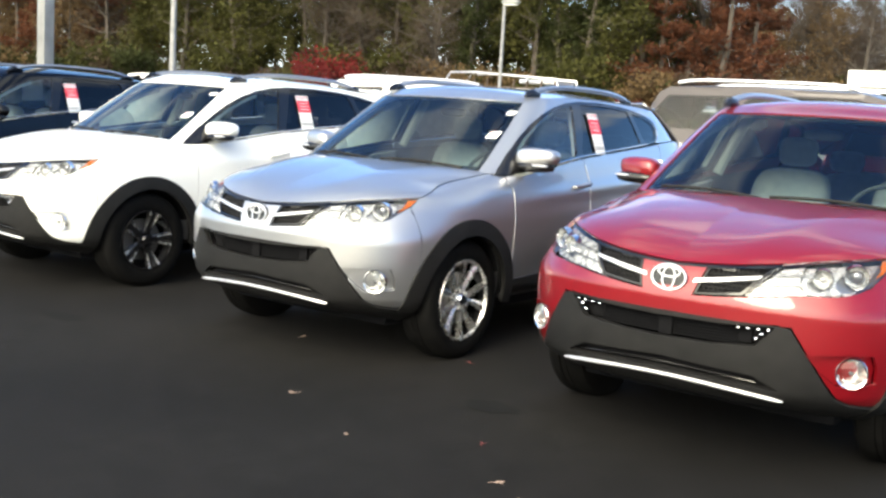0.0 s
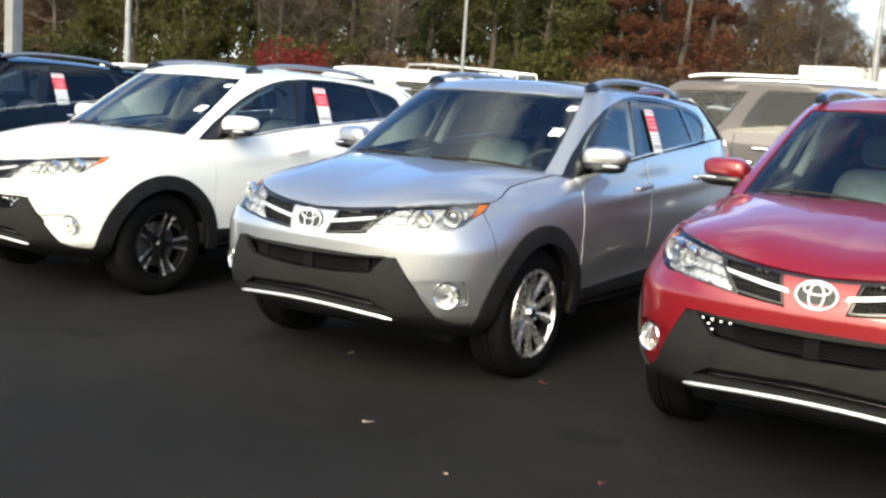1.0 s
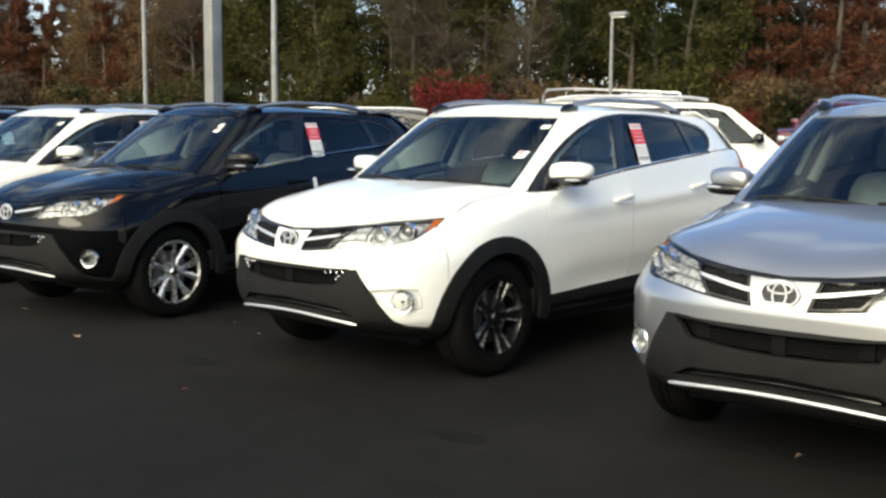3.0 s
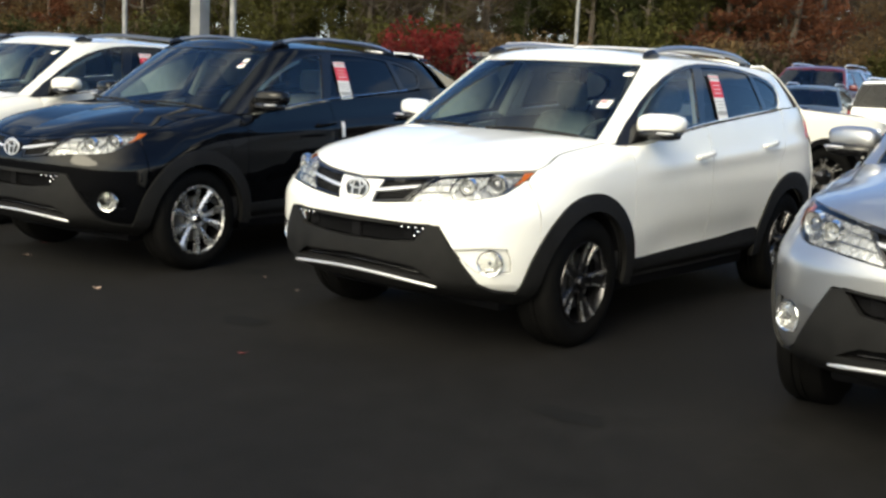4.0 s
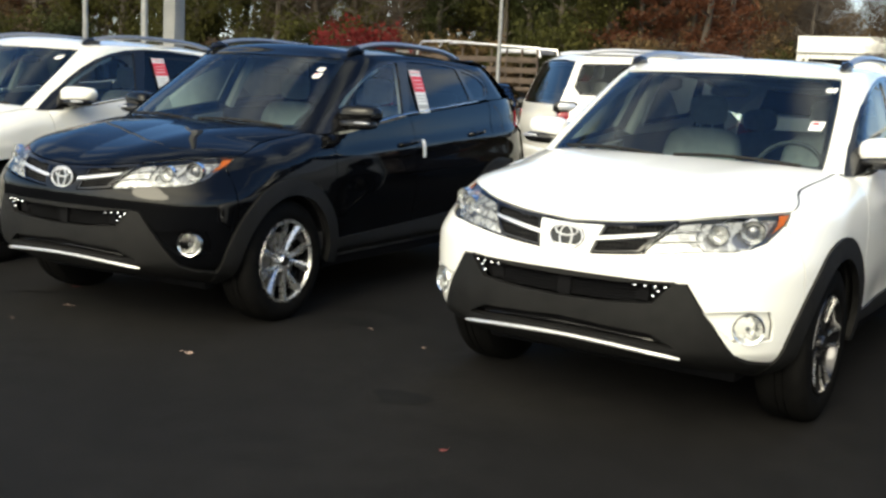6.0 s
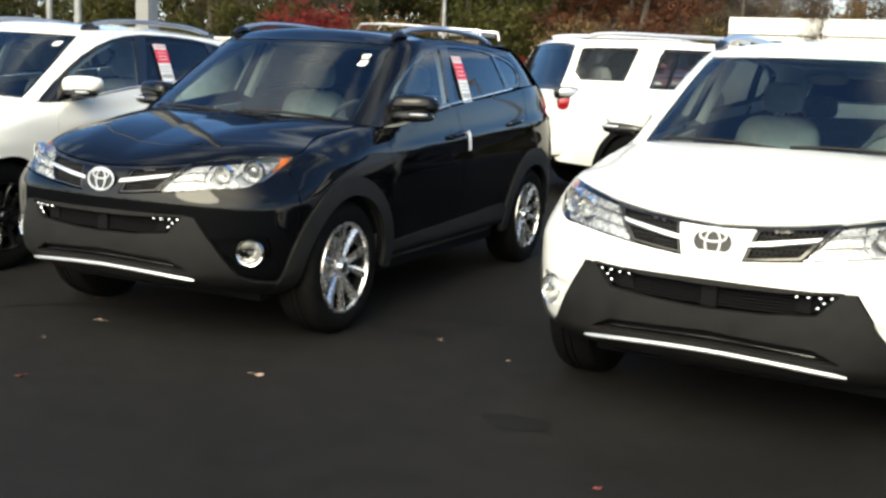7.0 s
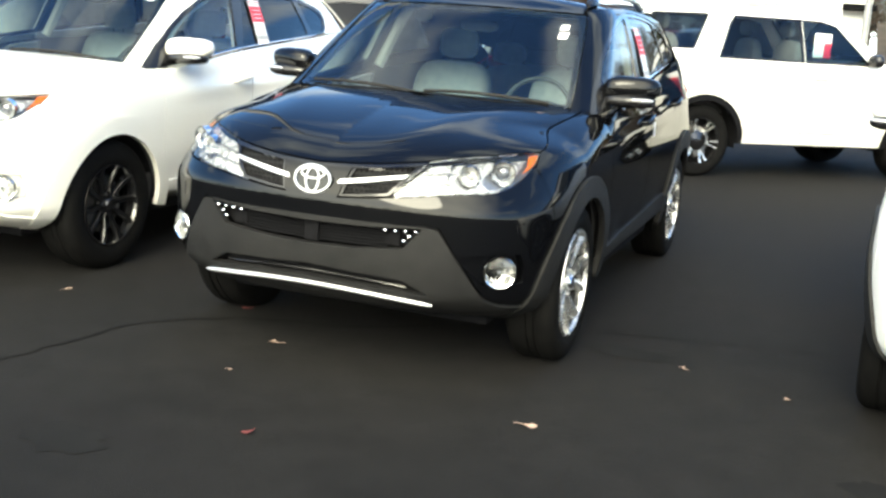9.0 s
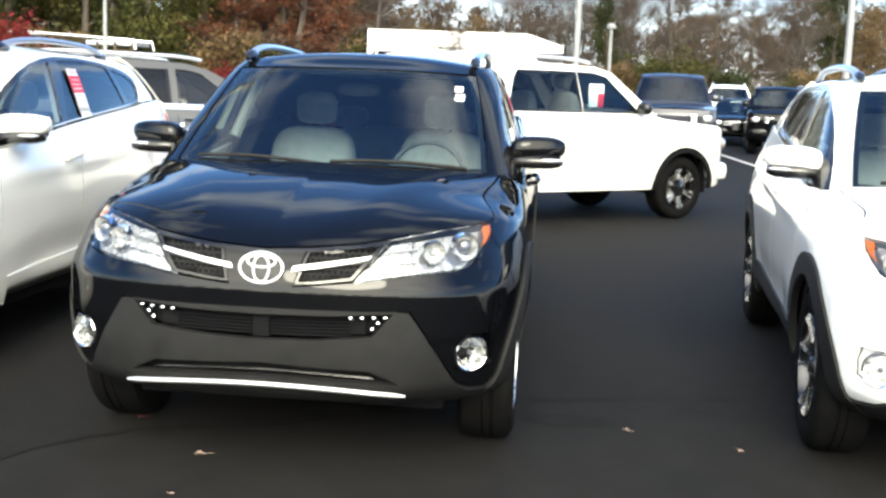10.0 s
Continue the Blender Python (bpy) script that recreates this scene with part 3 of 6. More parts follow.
def crossover():
    """Builds one car without wheels and returns it; its paint slots are named 'paint'."""
    P = PAINT_SILVER
    car = thing("crossover_car", "car", "car")

    def put(name, soup, mat, parent=car, label="", angle=40):
        return part(name, soup, mat, parent, label, None, angle)
    G = 0.005
    # hood
    hood = put("hood", Soup().sheet(HOOD_C, [(-.9992, .003), (.9992, .003), (.9992, .997), (-.9992, .997)], (), 0.035, 0, 0.018), P)
    put("hood_edge_trim", Soup().sheet(NOSE_C, [(x, float(LIP(abs(x))) - 0.004) for x in np.linspace(-.43, .43, 25)] + [(x, float(LIP(abs(x))) - 0.016) for x in np.linspace(.43, -.43, 25)], (), 0.03, 0.0, 0.02), GLOSSBLACK)
    for s in (1, -1):
        es = np.linspace(-.33, .39, 18)
        put("hood_gutter", Soup().tube([(s * (float(side_x(np.array(y), FENDER_TOP(y) - .002)) - .002), y, float(FENDER_TOP(y)) - .012) for y in es], .0025, 8), VOID)
    # nose skin
    low = [(.484, .674), (.524, .676), (.606, .545), (.69, .395), (.73, .365), (.78, .352)]
    zs = np.linspace(.355, .903, 13)
    right = low + [(seam_x(z) - .0012, z) for z in zs] + [(.7755, .9035), (.7695, .882), (.749, .842), (.712, .8195), (.66, .807), (.576, .803), (.45, .788), (.330, .772), (.20, .758), (.112, .751), (.145, .868), (.05, .864)]
    outline = right + mirrored(right) + [(-.475, .679), (-.25, .667), (0, .663), (.25, .667), (.475, .679)]
    put("front_bumper_skin", Soup().sheet(NOSE_C, outline, [POCKET, mirrored(POCKET)], 0.03, 0, 0.014), P)
    for s in (1, -1):
        put("fog_lamp_pocket", Soup().sheet(NOSE_C, POCKET, (), 0.03, -0.022, 0.0, s), P)
    # plastic lower bumper
    bl = [(.478, .674), (.52, .668), (.600, .542), (.684, .390), (.725, .358), (.78, .345)] + [(seam_x(z) - .002, z) for z in np.linspace(.345, .262, 5)] + [(.70, .262), (.62, .285), (.5, .312), (.25, .322)]
    outline = bl + mirrored(bl)
    put("lower_bumper", Soup().sheet(NOSE_C, [(-.478, .674)] + [(-.475, .673)] + outline, [[(a * .985, b - 0.004) for a, b in GRILLE], INTAKE], 0.03, 0.008, 0.03), PLASTIC)
    back = [(a * 1.02, b) for a, b in GRILLE]
    # near-black backing sheet, the opening's shade is in its colour
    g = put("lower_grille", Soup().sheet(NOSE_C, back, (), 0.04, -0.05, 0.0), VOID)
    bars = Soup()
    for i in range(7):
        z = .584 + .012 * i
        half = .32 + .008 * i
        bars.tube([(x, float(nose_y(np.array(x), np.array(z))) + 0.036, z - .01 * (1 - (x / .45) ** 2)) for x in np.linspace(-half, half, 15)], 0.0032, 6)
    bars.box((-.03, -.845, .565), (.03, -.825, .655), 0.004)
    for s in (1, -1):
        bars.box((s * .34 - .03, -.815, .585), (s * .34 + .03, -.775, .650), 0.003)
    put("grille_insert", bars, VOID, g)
    for s in (1, -1):
        for a, b in ((.44, .652), (.40, .651), (.36, .650), (.32, .649), (.415, .632), (.395, .612)):
            y = float(nose_y(np.array(a), np.array(b)))
            put("bright_stud", Soup().blob((s * a, y + 0.004, b), (.0095, .008, .0075), 2.2, 10, 8), CHROME, g)
    # intake backing, its depth of shade given by the near-black colour
    it = put("lower_intake", Soup().sheet(NOSE_C, [(a * 1.03, b + (.006 if b > .44 else -.006)) for a, b in INTAKE], (), 0.04, -0.035, 0.0), VOID)
    put("intake_bar", Soup().tube([(x, float(nose_y(np.array(x), np.array(.44))) + .02, .443 - .03 * (x / .5) ** 2) for x in np.linspace(-.4, .4, 13)], 0.006, 6), GLOSSBLACK, it)
    xs = np.linspace(-.512, .512, 27)
    put("bumper_bright_strip", Soup().tube([(x, float(nose_y(np.array(x), np.array(.392))) - .012, .394 - .030 * (x / .5) ** 2) for x in xs], [.005] + [.0092] * 25 + [.005], 10), SATIN)
    # grille slots, their bright strips, the badge
    for s in (1, -1):
        # slot backing is near-black in place of real shade behind the mesh
        sl = put("grille_slot", Soup().sheet(NOSE_C, [(a, b) for a, b in SLOT], (), 0.03, -0.028, 0.0, s), VOID)
        put("slot_rim", Soup().sheet(NOSE_C, SLOT, [[(.160, .866), (.21, .873), (.400, .896), (.313, .790), (.20, .775), (.130, .768)]], 0.03, -0.004, 0.02, s), GLOSSBLACK, sl)
        st = [(.112, .819), (.20, .832), (.380, .860), (.366, .846), (.20, .817), (.106, .804)]
        put("grille_strip", Soup().sheet(NOSE_C, st, (), 0.02, 0.006, 0.02, s), SATIN, sl)
        comb = Soup()
        for i in range(14):
            for j in range(7):
                x, z = .11 + i * .021 + (j % 2) * .0105, .768 + j * .018
                if all(inside(np.array([[x + .015 * math.cos(k), z + .015 * math.sin(k)] for k in range(7)]), SLOT)):
                    c = [(x + .0115 * math.cos(k * math.pi / 3 + .52), z + .0115 * math.sin(k * math.pi / 3 + .52)) for k in range(6)]
                    d = [(x + .0085 * math.cos(k * math.pi / 3 + .52), z + .0085 * math.sin(k * math.pi / 3 + .52)) for k in range(6)]
                    V = [(s * a, float(nose_y(np.array(a), np.array(b))) + 0.014, b) for a, b in c + d]
                    comb.add(V, [(k, (k + 1) % 6, 6 + (k + 1) % 6, 6 + k) for k in range(6)])
        put("grille_mesh", comb, PLASTIC, sl)
    y0 = float(nose_y(np.array(0.0), np.array(.81)))
    lean = pose(0, y0 - 0.006, .812, 90 - 8, 0, 0)
    bd = put("front_badge", Soup().lathe([(0.0, 0.002), (0.07, 0.001), (0.07, -.02)], 40, lean @ Matrix.Diagonal((1.12, .78, 1, 1))), GLOSSBLACK)
    rings = Soup()
    for rx, ry, w in ((.077, .053, .0054), (.028, .047, .0045), (.050, .021, .0045)):
        cy = {.077: 0, .028: -.003, .050: .023}[rx]
        V, F = [], []
        n = 40
        for i in range(n):
            a = 2 * math.pi * i / n
            for j in range(6):
                b = 2 * math.pi * j / 6
                k = w * math.cos(b)
                V.append(lean @ Vector(((rx + k) * math.cos(a), cy + (ry + k) * math.sin(a), .006 + .004 * math.sin(b))))
        for i in range(n):
            F += [(i * 6 + j, ((i + 1) % n) * 6 + j, ((i + 1) % n) * 6 + (j + 1) % 6, i * 6 + (j + 1) % 6) for j in range(6)]
        rings.add(V, F)
    put("badge_emblem", rings, SATIN, bd)
    # head lamps
    for s in (1, -1):
        big = [(a + (.006 if a > .5 else -.004), b) for a, b in LAMP]
        hl = put("headlight", Soup().sheet(NOSE_C, big, (), 0.03, -0.045, 0.0, s), LAMPDARK, car, "clear headlight with chrome reflectors and amber marker")
        put("lamp_lens", Soup().sheet(NOSE_C, LAMP, (), 0.03, 0.001, 0.004, s), CLEAR, hl).visible_shadow = False
        inner = [(.342, .785), (.45, .800), (.56, .813), (.52, .845), (.508, .9195), (.438, .9075)]
        put("inner_reflector", Soup().sheet(NOSE_C, inner, (), 0.02, -0.022, 0.015, s), REFLECTOR, hl)
        for q in ([(.375, .822), (.45, .832), (.535, .840)], [(.41, .862), (.46, .872), (.525, .879)]):
            put("lamp_divider", Soup().tube([(s * a_, float(nose_y(np.array(a_), np.array(b_))) + .020, b_) for a_, b_ in q], .004, 6), LAMPDARK, hl)
        put("upper_reflector", Soup().sheet(NOSE_C, [(.525, .85), (.565, .818), (.70, .826), (.738, .86), (.744, .944), (.66, .940), (.58, .9315), (.515, .9215)], [ring(.583, .866, .040, 20), ring(.686, .880, .046, 20)], 0.015, -0.03, 0.015, s), REFLECTOR, hl)
        put("marker_lens", Soup().sheet(NOSE_C, [(.754, .885), (.765, .898), (.772, .916), (.770, .948), (.744, .945), (.757, .913)], (), 0.012, -0.006, 0.01, s), AMBER, hl)
        for a, b, r in ((.583, .866, .042), (.686, .880, .049)):
            y = float(nose_y(np.array(a), np.array(b)))
            d = float(nose_y(np.array(a + .02), np.array(b)) - nose_y(np.array(a - .02), np.array(b))) / .04
            m = Matrix.Translation((s * a, y + 0.036, b)) @ pose(0, 0, 0, 90, 0, s * math.degrees(math.atan(d)) * 0.5)
            put("lamp_bezel", Soup().lathe([(r - .006, 0.0), (r - .003, .022), (r + .001, .022), (r + .004, -.01)], 28, m), CHROME, hl)
            if a < .6:   # faceted turn bowl
                put("turn_bowl", Soup().lathe([(0.0, .012), (r * .25, .010), (r * .30, -.012), (r * .7, -.006), (r - .004, .010)], 9, m), REFLECTOR, hl, "", 8)
            else:
                put("projector", Soup().lathe([(0.0, .016), (r * .35, .014), (r * .52, .006), (r * .58, -.006)], 24, m), LAMPDARK, hl)
                put("projector_shroud", Soup().lathe([(r * .58, -.004), (r * .66, .006), (r * .72, .004), (r - .004, -.004)], 28, m), REFLECTOR, hl)
    # fog lamps
    for s in (1, -1):
        a, b = .726, .502
        y = float(nose_y(np.array(a), np.array(b)))
        m = Matrix.Translation((s * a, y + 0.034, b)) @ pose(0, 0, 0, 90, 0, s * 30)
        fog = put("fog_lamp", Soup().lathe([(.055, .002), (.058, .020), (.062, .022), (.066, .018), (.070, -.012)], 32, m), CHROME)
        V, F, n = [], [], 16
        for k, (r_, h) in enumerate(((.0, .002), (.014, -.004), (.030, -.002), (.044, .004), (.057, .014))):
            for i in range(n):
                t_ = 2 * math.pi * (i + .5 * (k % 2)) / n
                V.append(m @ Vector((r_ * math.cos(t_), r_ * math.sin(t_), h + (.005 if (i + k) % 2 else -.003) * (k > 0))))
        for k in range(4):
            for i in range(n):
                F += [(k * n + i, k * n + (i + 1) % n, (k + 1) * n + (i + 1) % n), (k * n + i, (k + 1) * n + (i + 1) % n, (k + 1) * n + i)]
        put("fog_reflector", Soup().add(V, F), FOGBOWL, fog, "", 5)
        put("fog_bulb", Soup().lathe([(0, .016), (.008, .014), (.011, .004)], 12, m), LAMPDARK, fog)
        put("fog_lens", Soup().lathe([(0.0, .024), (.02, .023), (.040, .020), (.057, .014)], 28, m), CLEAR, fog).visible_shadow = False
    # fenders, doors, quarter panels
    for s in (1, -1):
        top = [(y, float(FENDER_TOP(y)) - .0035) for y in np.linspace(-.345, .40, 14)]
        zs = np.linspace(.265, .903, 10)
        rim_of_lamp = [(float(nose_y(np.array(a_), np.array(b_))) + .004, b_) for a_, b_ in ((.7765, .92), (.7735, .942))]
        fender = [(SEAM_Y + .0008, z) for z in zs] + [(max(a_, SEAM_Y + .002), b_) for a_, b_ in rim_of_lamp] + top + [(.4305, 1.08), (.4305, .9), (.4305, .44), (.425, .37)] + arch_points(0, .40, 0, 180, 20) + [(-.40, .27)]
        put("front_fender", Soup().sheet(SIDE_C, fender, (), 0.035, 0, 0.014, s), P)
        door = [(.4355, .40), (.4355, 1.070)] + [(.46, 1.072)] + belt(.5, 1.365, 10, -.008) + [(1.387, 1.0), (1.374, .8), (1.359, .40)]
        fd = put("front_door", Soup().sheet(SIDE_C, door, (), 0.035, 0, 0.014, s), P)
        rd = belt(1.371, 2.60, 10, -.008) + [(2.62, 1.25), (2.56, 1.05), (2.40, .86)] + arch_points(2.66, .455, 122, 165, 8) + [(2.19, .40), (1.366, .40), (1.381, .8), (1.394, 1.0)]
        bd2 = put("rear_door", Soup().sheet(SIDE_C, rd, (), 0.035, 0, 0.014, s), P)
        for dd, hy, hz in ((fd, 1.27, 1.005), (bd2, 2.29, 1.055)):
            x = float(side_x(np.array(hy), np.array(hz)))
            put("door_handle", Soup().tube([(s * (x + d), hy + e, hz + .012 * e / .1) for e, d in ((-.105, -.002), (-.095, .022), (-.06, .033), (.05, .034), (.09, .024), (.10, -.002))], [.008, .012, .013, .014, .013, .008], 8, 1.25), P, dd)
            put("handle_cup", Soup().sheet(SIDE_C, ring(hy - .01, hz - .004, .045, 18), (), 0.02, .0015, 0, s), P, dd)
        quarter = [(2.626, 1.25), (2.566, 1.05), (2.407, .866)] + arch_points(2.66, .455, 118, 0, 22) + [(3.12, .30), (3.30, .30), (3.34, .6), (3.36, .95), (3.30, 1.05), (3.22, 1.24), (3.1, 1.30)] + belt(3.0, 2.62, 6, -.006)
        put("rear_quarter", Soup().sheet(SIDE_C, quarter, (), 0.035, 0, 0.014, s), P)
        put("tail_lamp", Soup().sheet(SIDE_C, [(3.06, 1.10), (3.25, 1.04), (3.40, 1.03), (3.44, 1.20), (3.26, 1.215)], (), 0.03, .012, 0.02, s), TAILRED)
        put("wheel_arch", Soup().sheet(SIDE_C, arch_points(-.010, .490, -6, 180, 26) + [(-.43, .27), (-.385, .265)] + arch_points(0, .395, 180, -6, 26), (), 0.03, .013, .03, s), PLASTIC, car, "dark plastic wheel arch trim")
        put("wheel_arch", Soup().sheet(SIDE_C, arch_points(2.66, .512, 0, 186, 26) + arch_points(2.66, .395, 186, 0, 26), (), 0.03, .013, .03, s), PLASTIC, car, "dark plastic wheel arch trim")
        sill = [(.44, .29), (.458, .345), (.45, .44), (.80, .448), (1.6, .475), (2.12, .50), (2.21, .42), (2.205, .30), (1.3, .265)]
        put("sill_trim", Soup().sheet(SILL_C, sill, (), 0.035, .012, .03, s), PLASTIC, car, "dark plastic sill trim")
        # upper side: pillars and roof edge painted, the rest glass
        zz = np.linspace(1.09, 1.555, 14)
        edge = [(float(CAB_FRONT(z)) + .203, z) for z in zz]
        roofline = [(y, float(ROOF(y)) - .058) for y in np.linspace(1.06, 3.1, 22)]
        dlo = [(.335, 1.075), (.47, 1.165), (.60, 1.245), (.70, 1.310), (.85, 1.395), (1.0, 1.462), (1.16, 1.512), (1.34, 1.546), (1.55, 1.565), (1.85, 1.567), (2.15, 1.552), (2.40, 1.525), (2.60, 1.488), (2.70, 1.450), (2.735, 1.395), (2.715, 1.335), (2.66, 1.300)] + belt(2.58, .46, 14, .003)
        upper = edge + roofline + [(3.12, 1.42), (3.1, 1.30)] + belt(3.0, 2.68, 6, -.004) + dlo[16:0:-1] + [(.36, 1.078)]
        put("side_frame", Soup().sheet(CABS_C, upper, (), 0.035, 0, .012, s), P)
        w1 = [(.585, 1.110), (.625, 1.235), (.72, 1.300), (.87, 1.380), (1.02, 1.444), (1.17, 1.492), (1.34, 1.524), (1.425, 1.532), (1.335, 1.20)] + belt(1.32, .66, 6, .018)
        w2 = [(1.555, 1.545), (1.85, 1.547), (2.14, 1.532), (2.27, 1.518), (2.37, 1.300)] + belt(2.36, 1.42, 8, .018)
        w3 = [(2.34, 1.508), (2.56, 1.472), (2.665, 1.435), (2.70, 1.395), (2.685, 1.345), (2.63, 1.315), (2.455, 1.294)]
        tr = put("window_trim", Soup().sheet(CABS_C, dlo, [w1, w2, w3], 0.035, -.004, .02, s), GLOSSBLACK)
        put("front_side_window", Soup().sheet(CABS_C, w1, (), 0.05, -.010, 0, s), SIDEGLASS, tr).visible_shadow = False
        put("rear_side_window", Soup().sheet(CABS_C, w2, (), 0.05, -.010, 0, s), PRIVACY, tr)
        put("quarter_window", Soup().sheet(CABS_C, w3, (), 0.05, -.010, 0, s), PRIVACY, tr)
        put("belt_strip", Soup().tube([(s * (float(cab_side_x(np.array(y), np.array(z))) + .010), y, z + .003) for y, z in belt(.56, 2.46, 20, .004)], .004, 6), CHROME, tr)
        # windscreen pillar
        ws = [(float(CAB_WIDE(z)) * (.845 + .03 * (z - 1.1) / .45), z) for z in np.linspace(1.085, 1.535, 12)]
        po = [(float(CAB_WIDE(z)) * .932, z) for z in np.linspace(1.565, 1.085, 12)]
        put("windscreen_pillar", Soup().sheet(CABF_C, ws + [(float(CAB_WIDE(1.565)) * .87, 1.565)] + po, (), 0.03, 0, .012, s), P)
        # door mirror

        def shape(v):
            k = (v.x * 1 + .13) / .26
            return Vector((v.x, v.y * (1.05 - .25 * k) + .05 * k, v.z * (1.0 - .22 * k) + .012 * k))
        mir = put("door_mirror", Soup().blob((s * .925, .62, 1.188), (.132, .085, .068), 2.9, 22, 14, lambda v: Vector((v.x, shape(Vector((v.x * s, v.y, v.z))).y, shape(Vector((v.x * s, v.y, v.z))).z))), P)
        put("mirror_base", Soup().blob((s * .918, .622, 1.136), (.131, .082, .034), 2.8, 20, 10), GLOSSBLACK, mir)
        put("mirror_arm", Soup().tube([(s * .80, .60, 1.112), (s * .84, .605, 1.118), (s * .90, .61, 1.126)], [.03, .026, .02], 10, 0.6), GLOSSBLACK, mir)
        put("mirror_signal", Soup().blob((s * .985, .562, 1.147), (.062, .024, .008), 2.4, 14, 8), SATIN, mir)
        put("mirror_glass", Soup().box((s * .925 - .105, .700, 1.140), (s * .925 + .105, .706, 1.240), .004), CHROME, mir)
        # roof rail
        ys = np.linspace(1.0, 2.53, 26)

        def rail(y):
            t = (y - 1.0) / 1.53
            return float(roof_z(np.array(.585), np.array(y))) + .012 + .050 * (1 - abs(2 * t - 1) ** 4)
        rx = [(s * (.585 + .01 * math.sin(math.pi * (y - 1) / 1.53) - .055 * max(0, y - 1.8) ** 2), y, rail(y)) for y in ys]
        rr = put("roof_rail", Soup().tube(rx, [.012] + [.021] * 24 + [.012], 10, 0.85), RAILGREY, car, "raised grey roof rail with black feet")
        for y0_, y1_ in ((.985, 1.16), (2.38, 2.545)):
            put("rail_foot", Soup().tube([(s * (.583 - .055 * max(0, y - 1.8) ** 2), y, float(roof_z(np.array(.585), np.array(y))) + .008 + .018 * math.sin(math.pi * (y - y0_) / (y1_ - y0_))) for y in np.linspace(y0_, y1_, 8)], [.012, .022, .026, .028, .028, .026, .022, .012], 8, 0.9), GLOSSBLACK, rr)
    # cabin front and top
    zz = np.linspace(1.092, 1.532, 14)
    wsr = [(float(CAB_WIDE(z)) * (.840 + .03 * (z - 1.1) / .45), z) for z in zz]
    head = [(x, 1.542 - .012 * (x / .6) ** 2) for x in np.linspace(.585, -.585, 16)]
    screen = put("windscreen", Soup().sheet(CABF_C, wsr + head + mirrored(wsr), (), 0.05, -.006, .004), WINDSHIELD)
    screen.visible_shadow = False
    frit = wsr + head + mirrored(wsr)
    hole = [(a * (.965 if b < 1.45 else .955), 1.118 + (b - 1.092) * .905) for a, b in frit]
    put("windscreen_border", Soup().sheet(CABF_C, frit, [hole], 0.04, -.011, 0), GLOSSBLACK, screen)
    top = [(x, float(cab_front_y(np.array(x), np.array(1.545 - .012 * (x / .6) ** 2)))) for x in np.linspace(-.60, .60, 18)]
    sides = [(float(cab_side_x(np.array(y), np.array(float(ROOF(y)) - .058))) - .004, y) for y in np.linspace(1.05, 3.1, 24)]

    def roof_blend(x, y):
        f = cab_front_y(x, np.full_like(x, 1.545) - .012 * (x / .6) ** 2)
        t = smooth(0, .28, y - f)
        z = (1.545 - .012 * (x / .6) ** 2 + .3 * (y - f)) * (1 - t) + roof_z(x, y) * t
        return x, y, np.minimum(z, roof_z(x, y) + 0.0)
    RB = chart(roof_blend, (0, 0, 1))
    sun_hole = rounded([(-.40, 1.13), (.40, 1.13), (.42, 1.62), (-.42, 1.62)], .06)
    put("roof", Soup().sheet(RB, top + sides + [(-a, b) for a, b in reversed(sides)], [sun_hole], 0.045, 0, .012), P)
    put("sunroof", Soup().sheet(RB, sun_hole, (), 0.06, -.003, 0), GLOSSBLACK)
    put("cowl_panel", Soup().add(*(lambda A, B: ([*A, *B], [(i, i + 1, i + 18, i + 17) for i in range(16)]))(
        [(x, .10 + .24 * (abs(x) / .74) ** 2.2, 1.088 - .03 * (abs(x) / .74) ** 2.5) for x in np.linspace(-.74, .74, 17)],
        [(x, float(cab_front_y(np.array(x * .96), np.array(1.10))) + .02, 1.104 - .012 * (abs(x) / .74) ** 2) for x in np.linspace(-.74, .74, 17)])), DASH)
    for x0, x1, zz0 in ((.62, .02, 1.118), (-.02, -.60, 1.118)):
        pts = [(x0 + (x1 - x0) * t, 0, 1.112 + .020 * math.sin(t * 2.6)) for t in np.linspace(0, 1, 8)]
        put("wiper", Soup().tube([(x, float(cab_front_y(np.array(x), np.array(z))) - .018, z) for x, _, z in pts], .009, 6), PLASTIC)
    # back of the car
    zz = np.linspace(.30, 1.30, 10)
    rb = [(float(WIDE(z)) * .86, z) for z in zz]
    put("tailgate", Soup().sheet(REAR_C, rb + mirrored(rb), (), 0.07, 0, .012), P)
    zz = np.linspace(1.29, 1.60, 6)
    rb = [((float(CAB_WIDE(z)) - .04) * .97, z) for z in zz]
    rg = [(.60, 1.30), (.47, 1.50), (-.47, 1.50), (-.60, 1.30)]
    hatch = put("tailgate_frame", Soup().sheet(CABR_C, rb + mirrored(rb), [rg], 0.06, 0, .012), P)
    put("rear_window", Soup().sheet(CABR_C, rg, (), 0.08, -.008, 0), PRIVACY_LIGHT, hatch)
    put("spoiler", Soup().blob((0, 3.12, 1.555), (.50, .13, .016), 3.0, 20, 8), P, hatch)
    # floor pan, liners and cabin; near-black pan and wells hold the shade as colour
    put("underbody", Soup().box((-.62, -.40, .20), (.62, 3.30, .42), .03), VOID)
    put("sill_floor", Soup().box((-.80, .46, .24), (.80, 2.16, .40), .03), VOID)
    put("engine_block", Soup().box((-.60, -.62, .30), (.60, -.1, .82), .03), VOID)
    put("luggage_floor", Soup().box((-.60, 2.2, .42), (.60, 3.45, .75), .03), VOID)
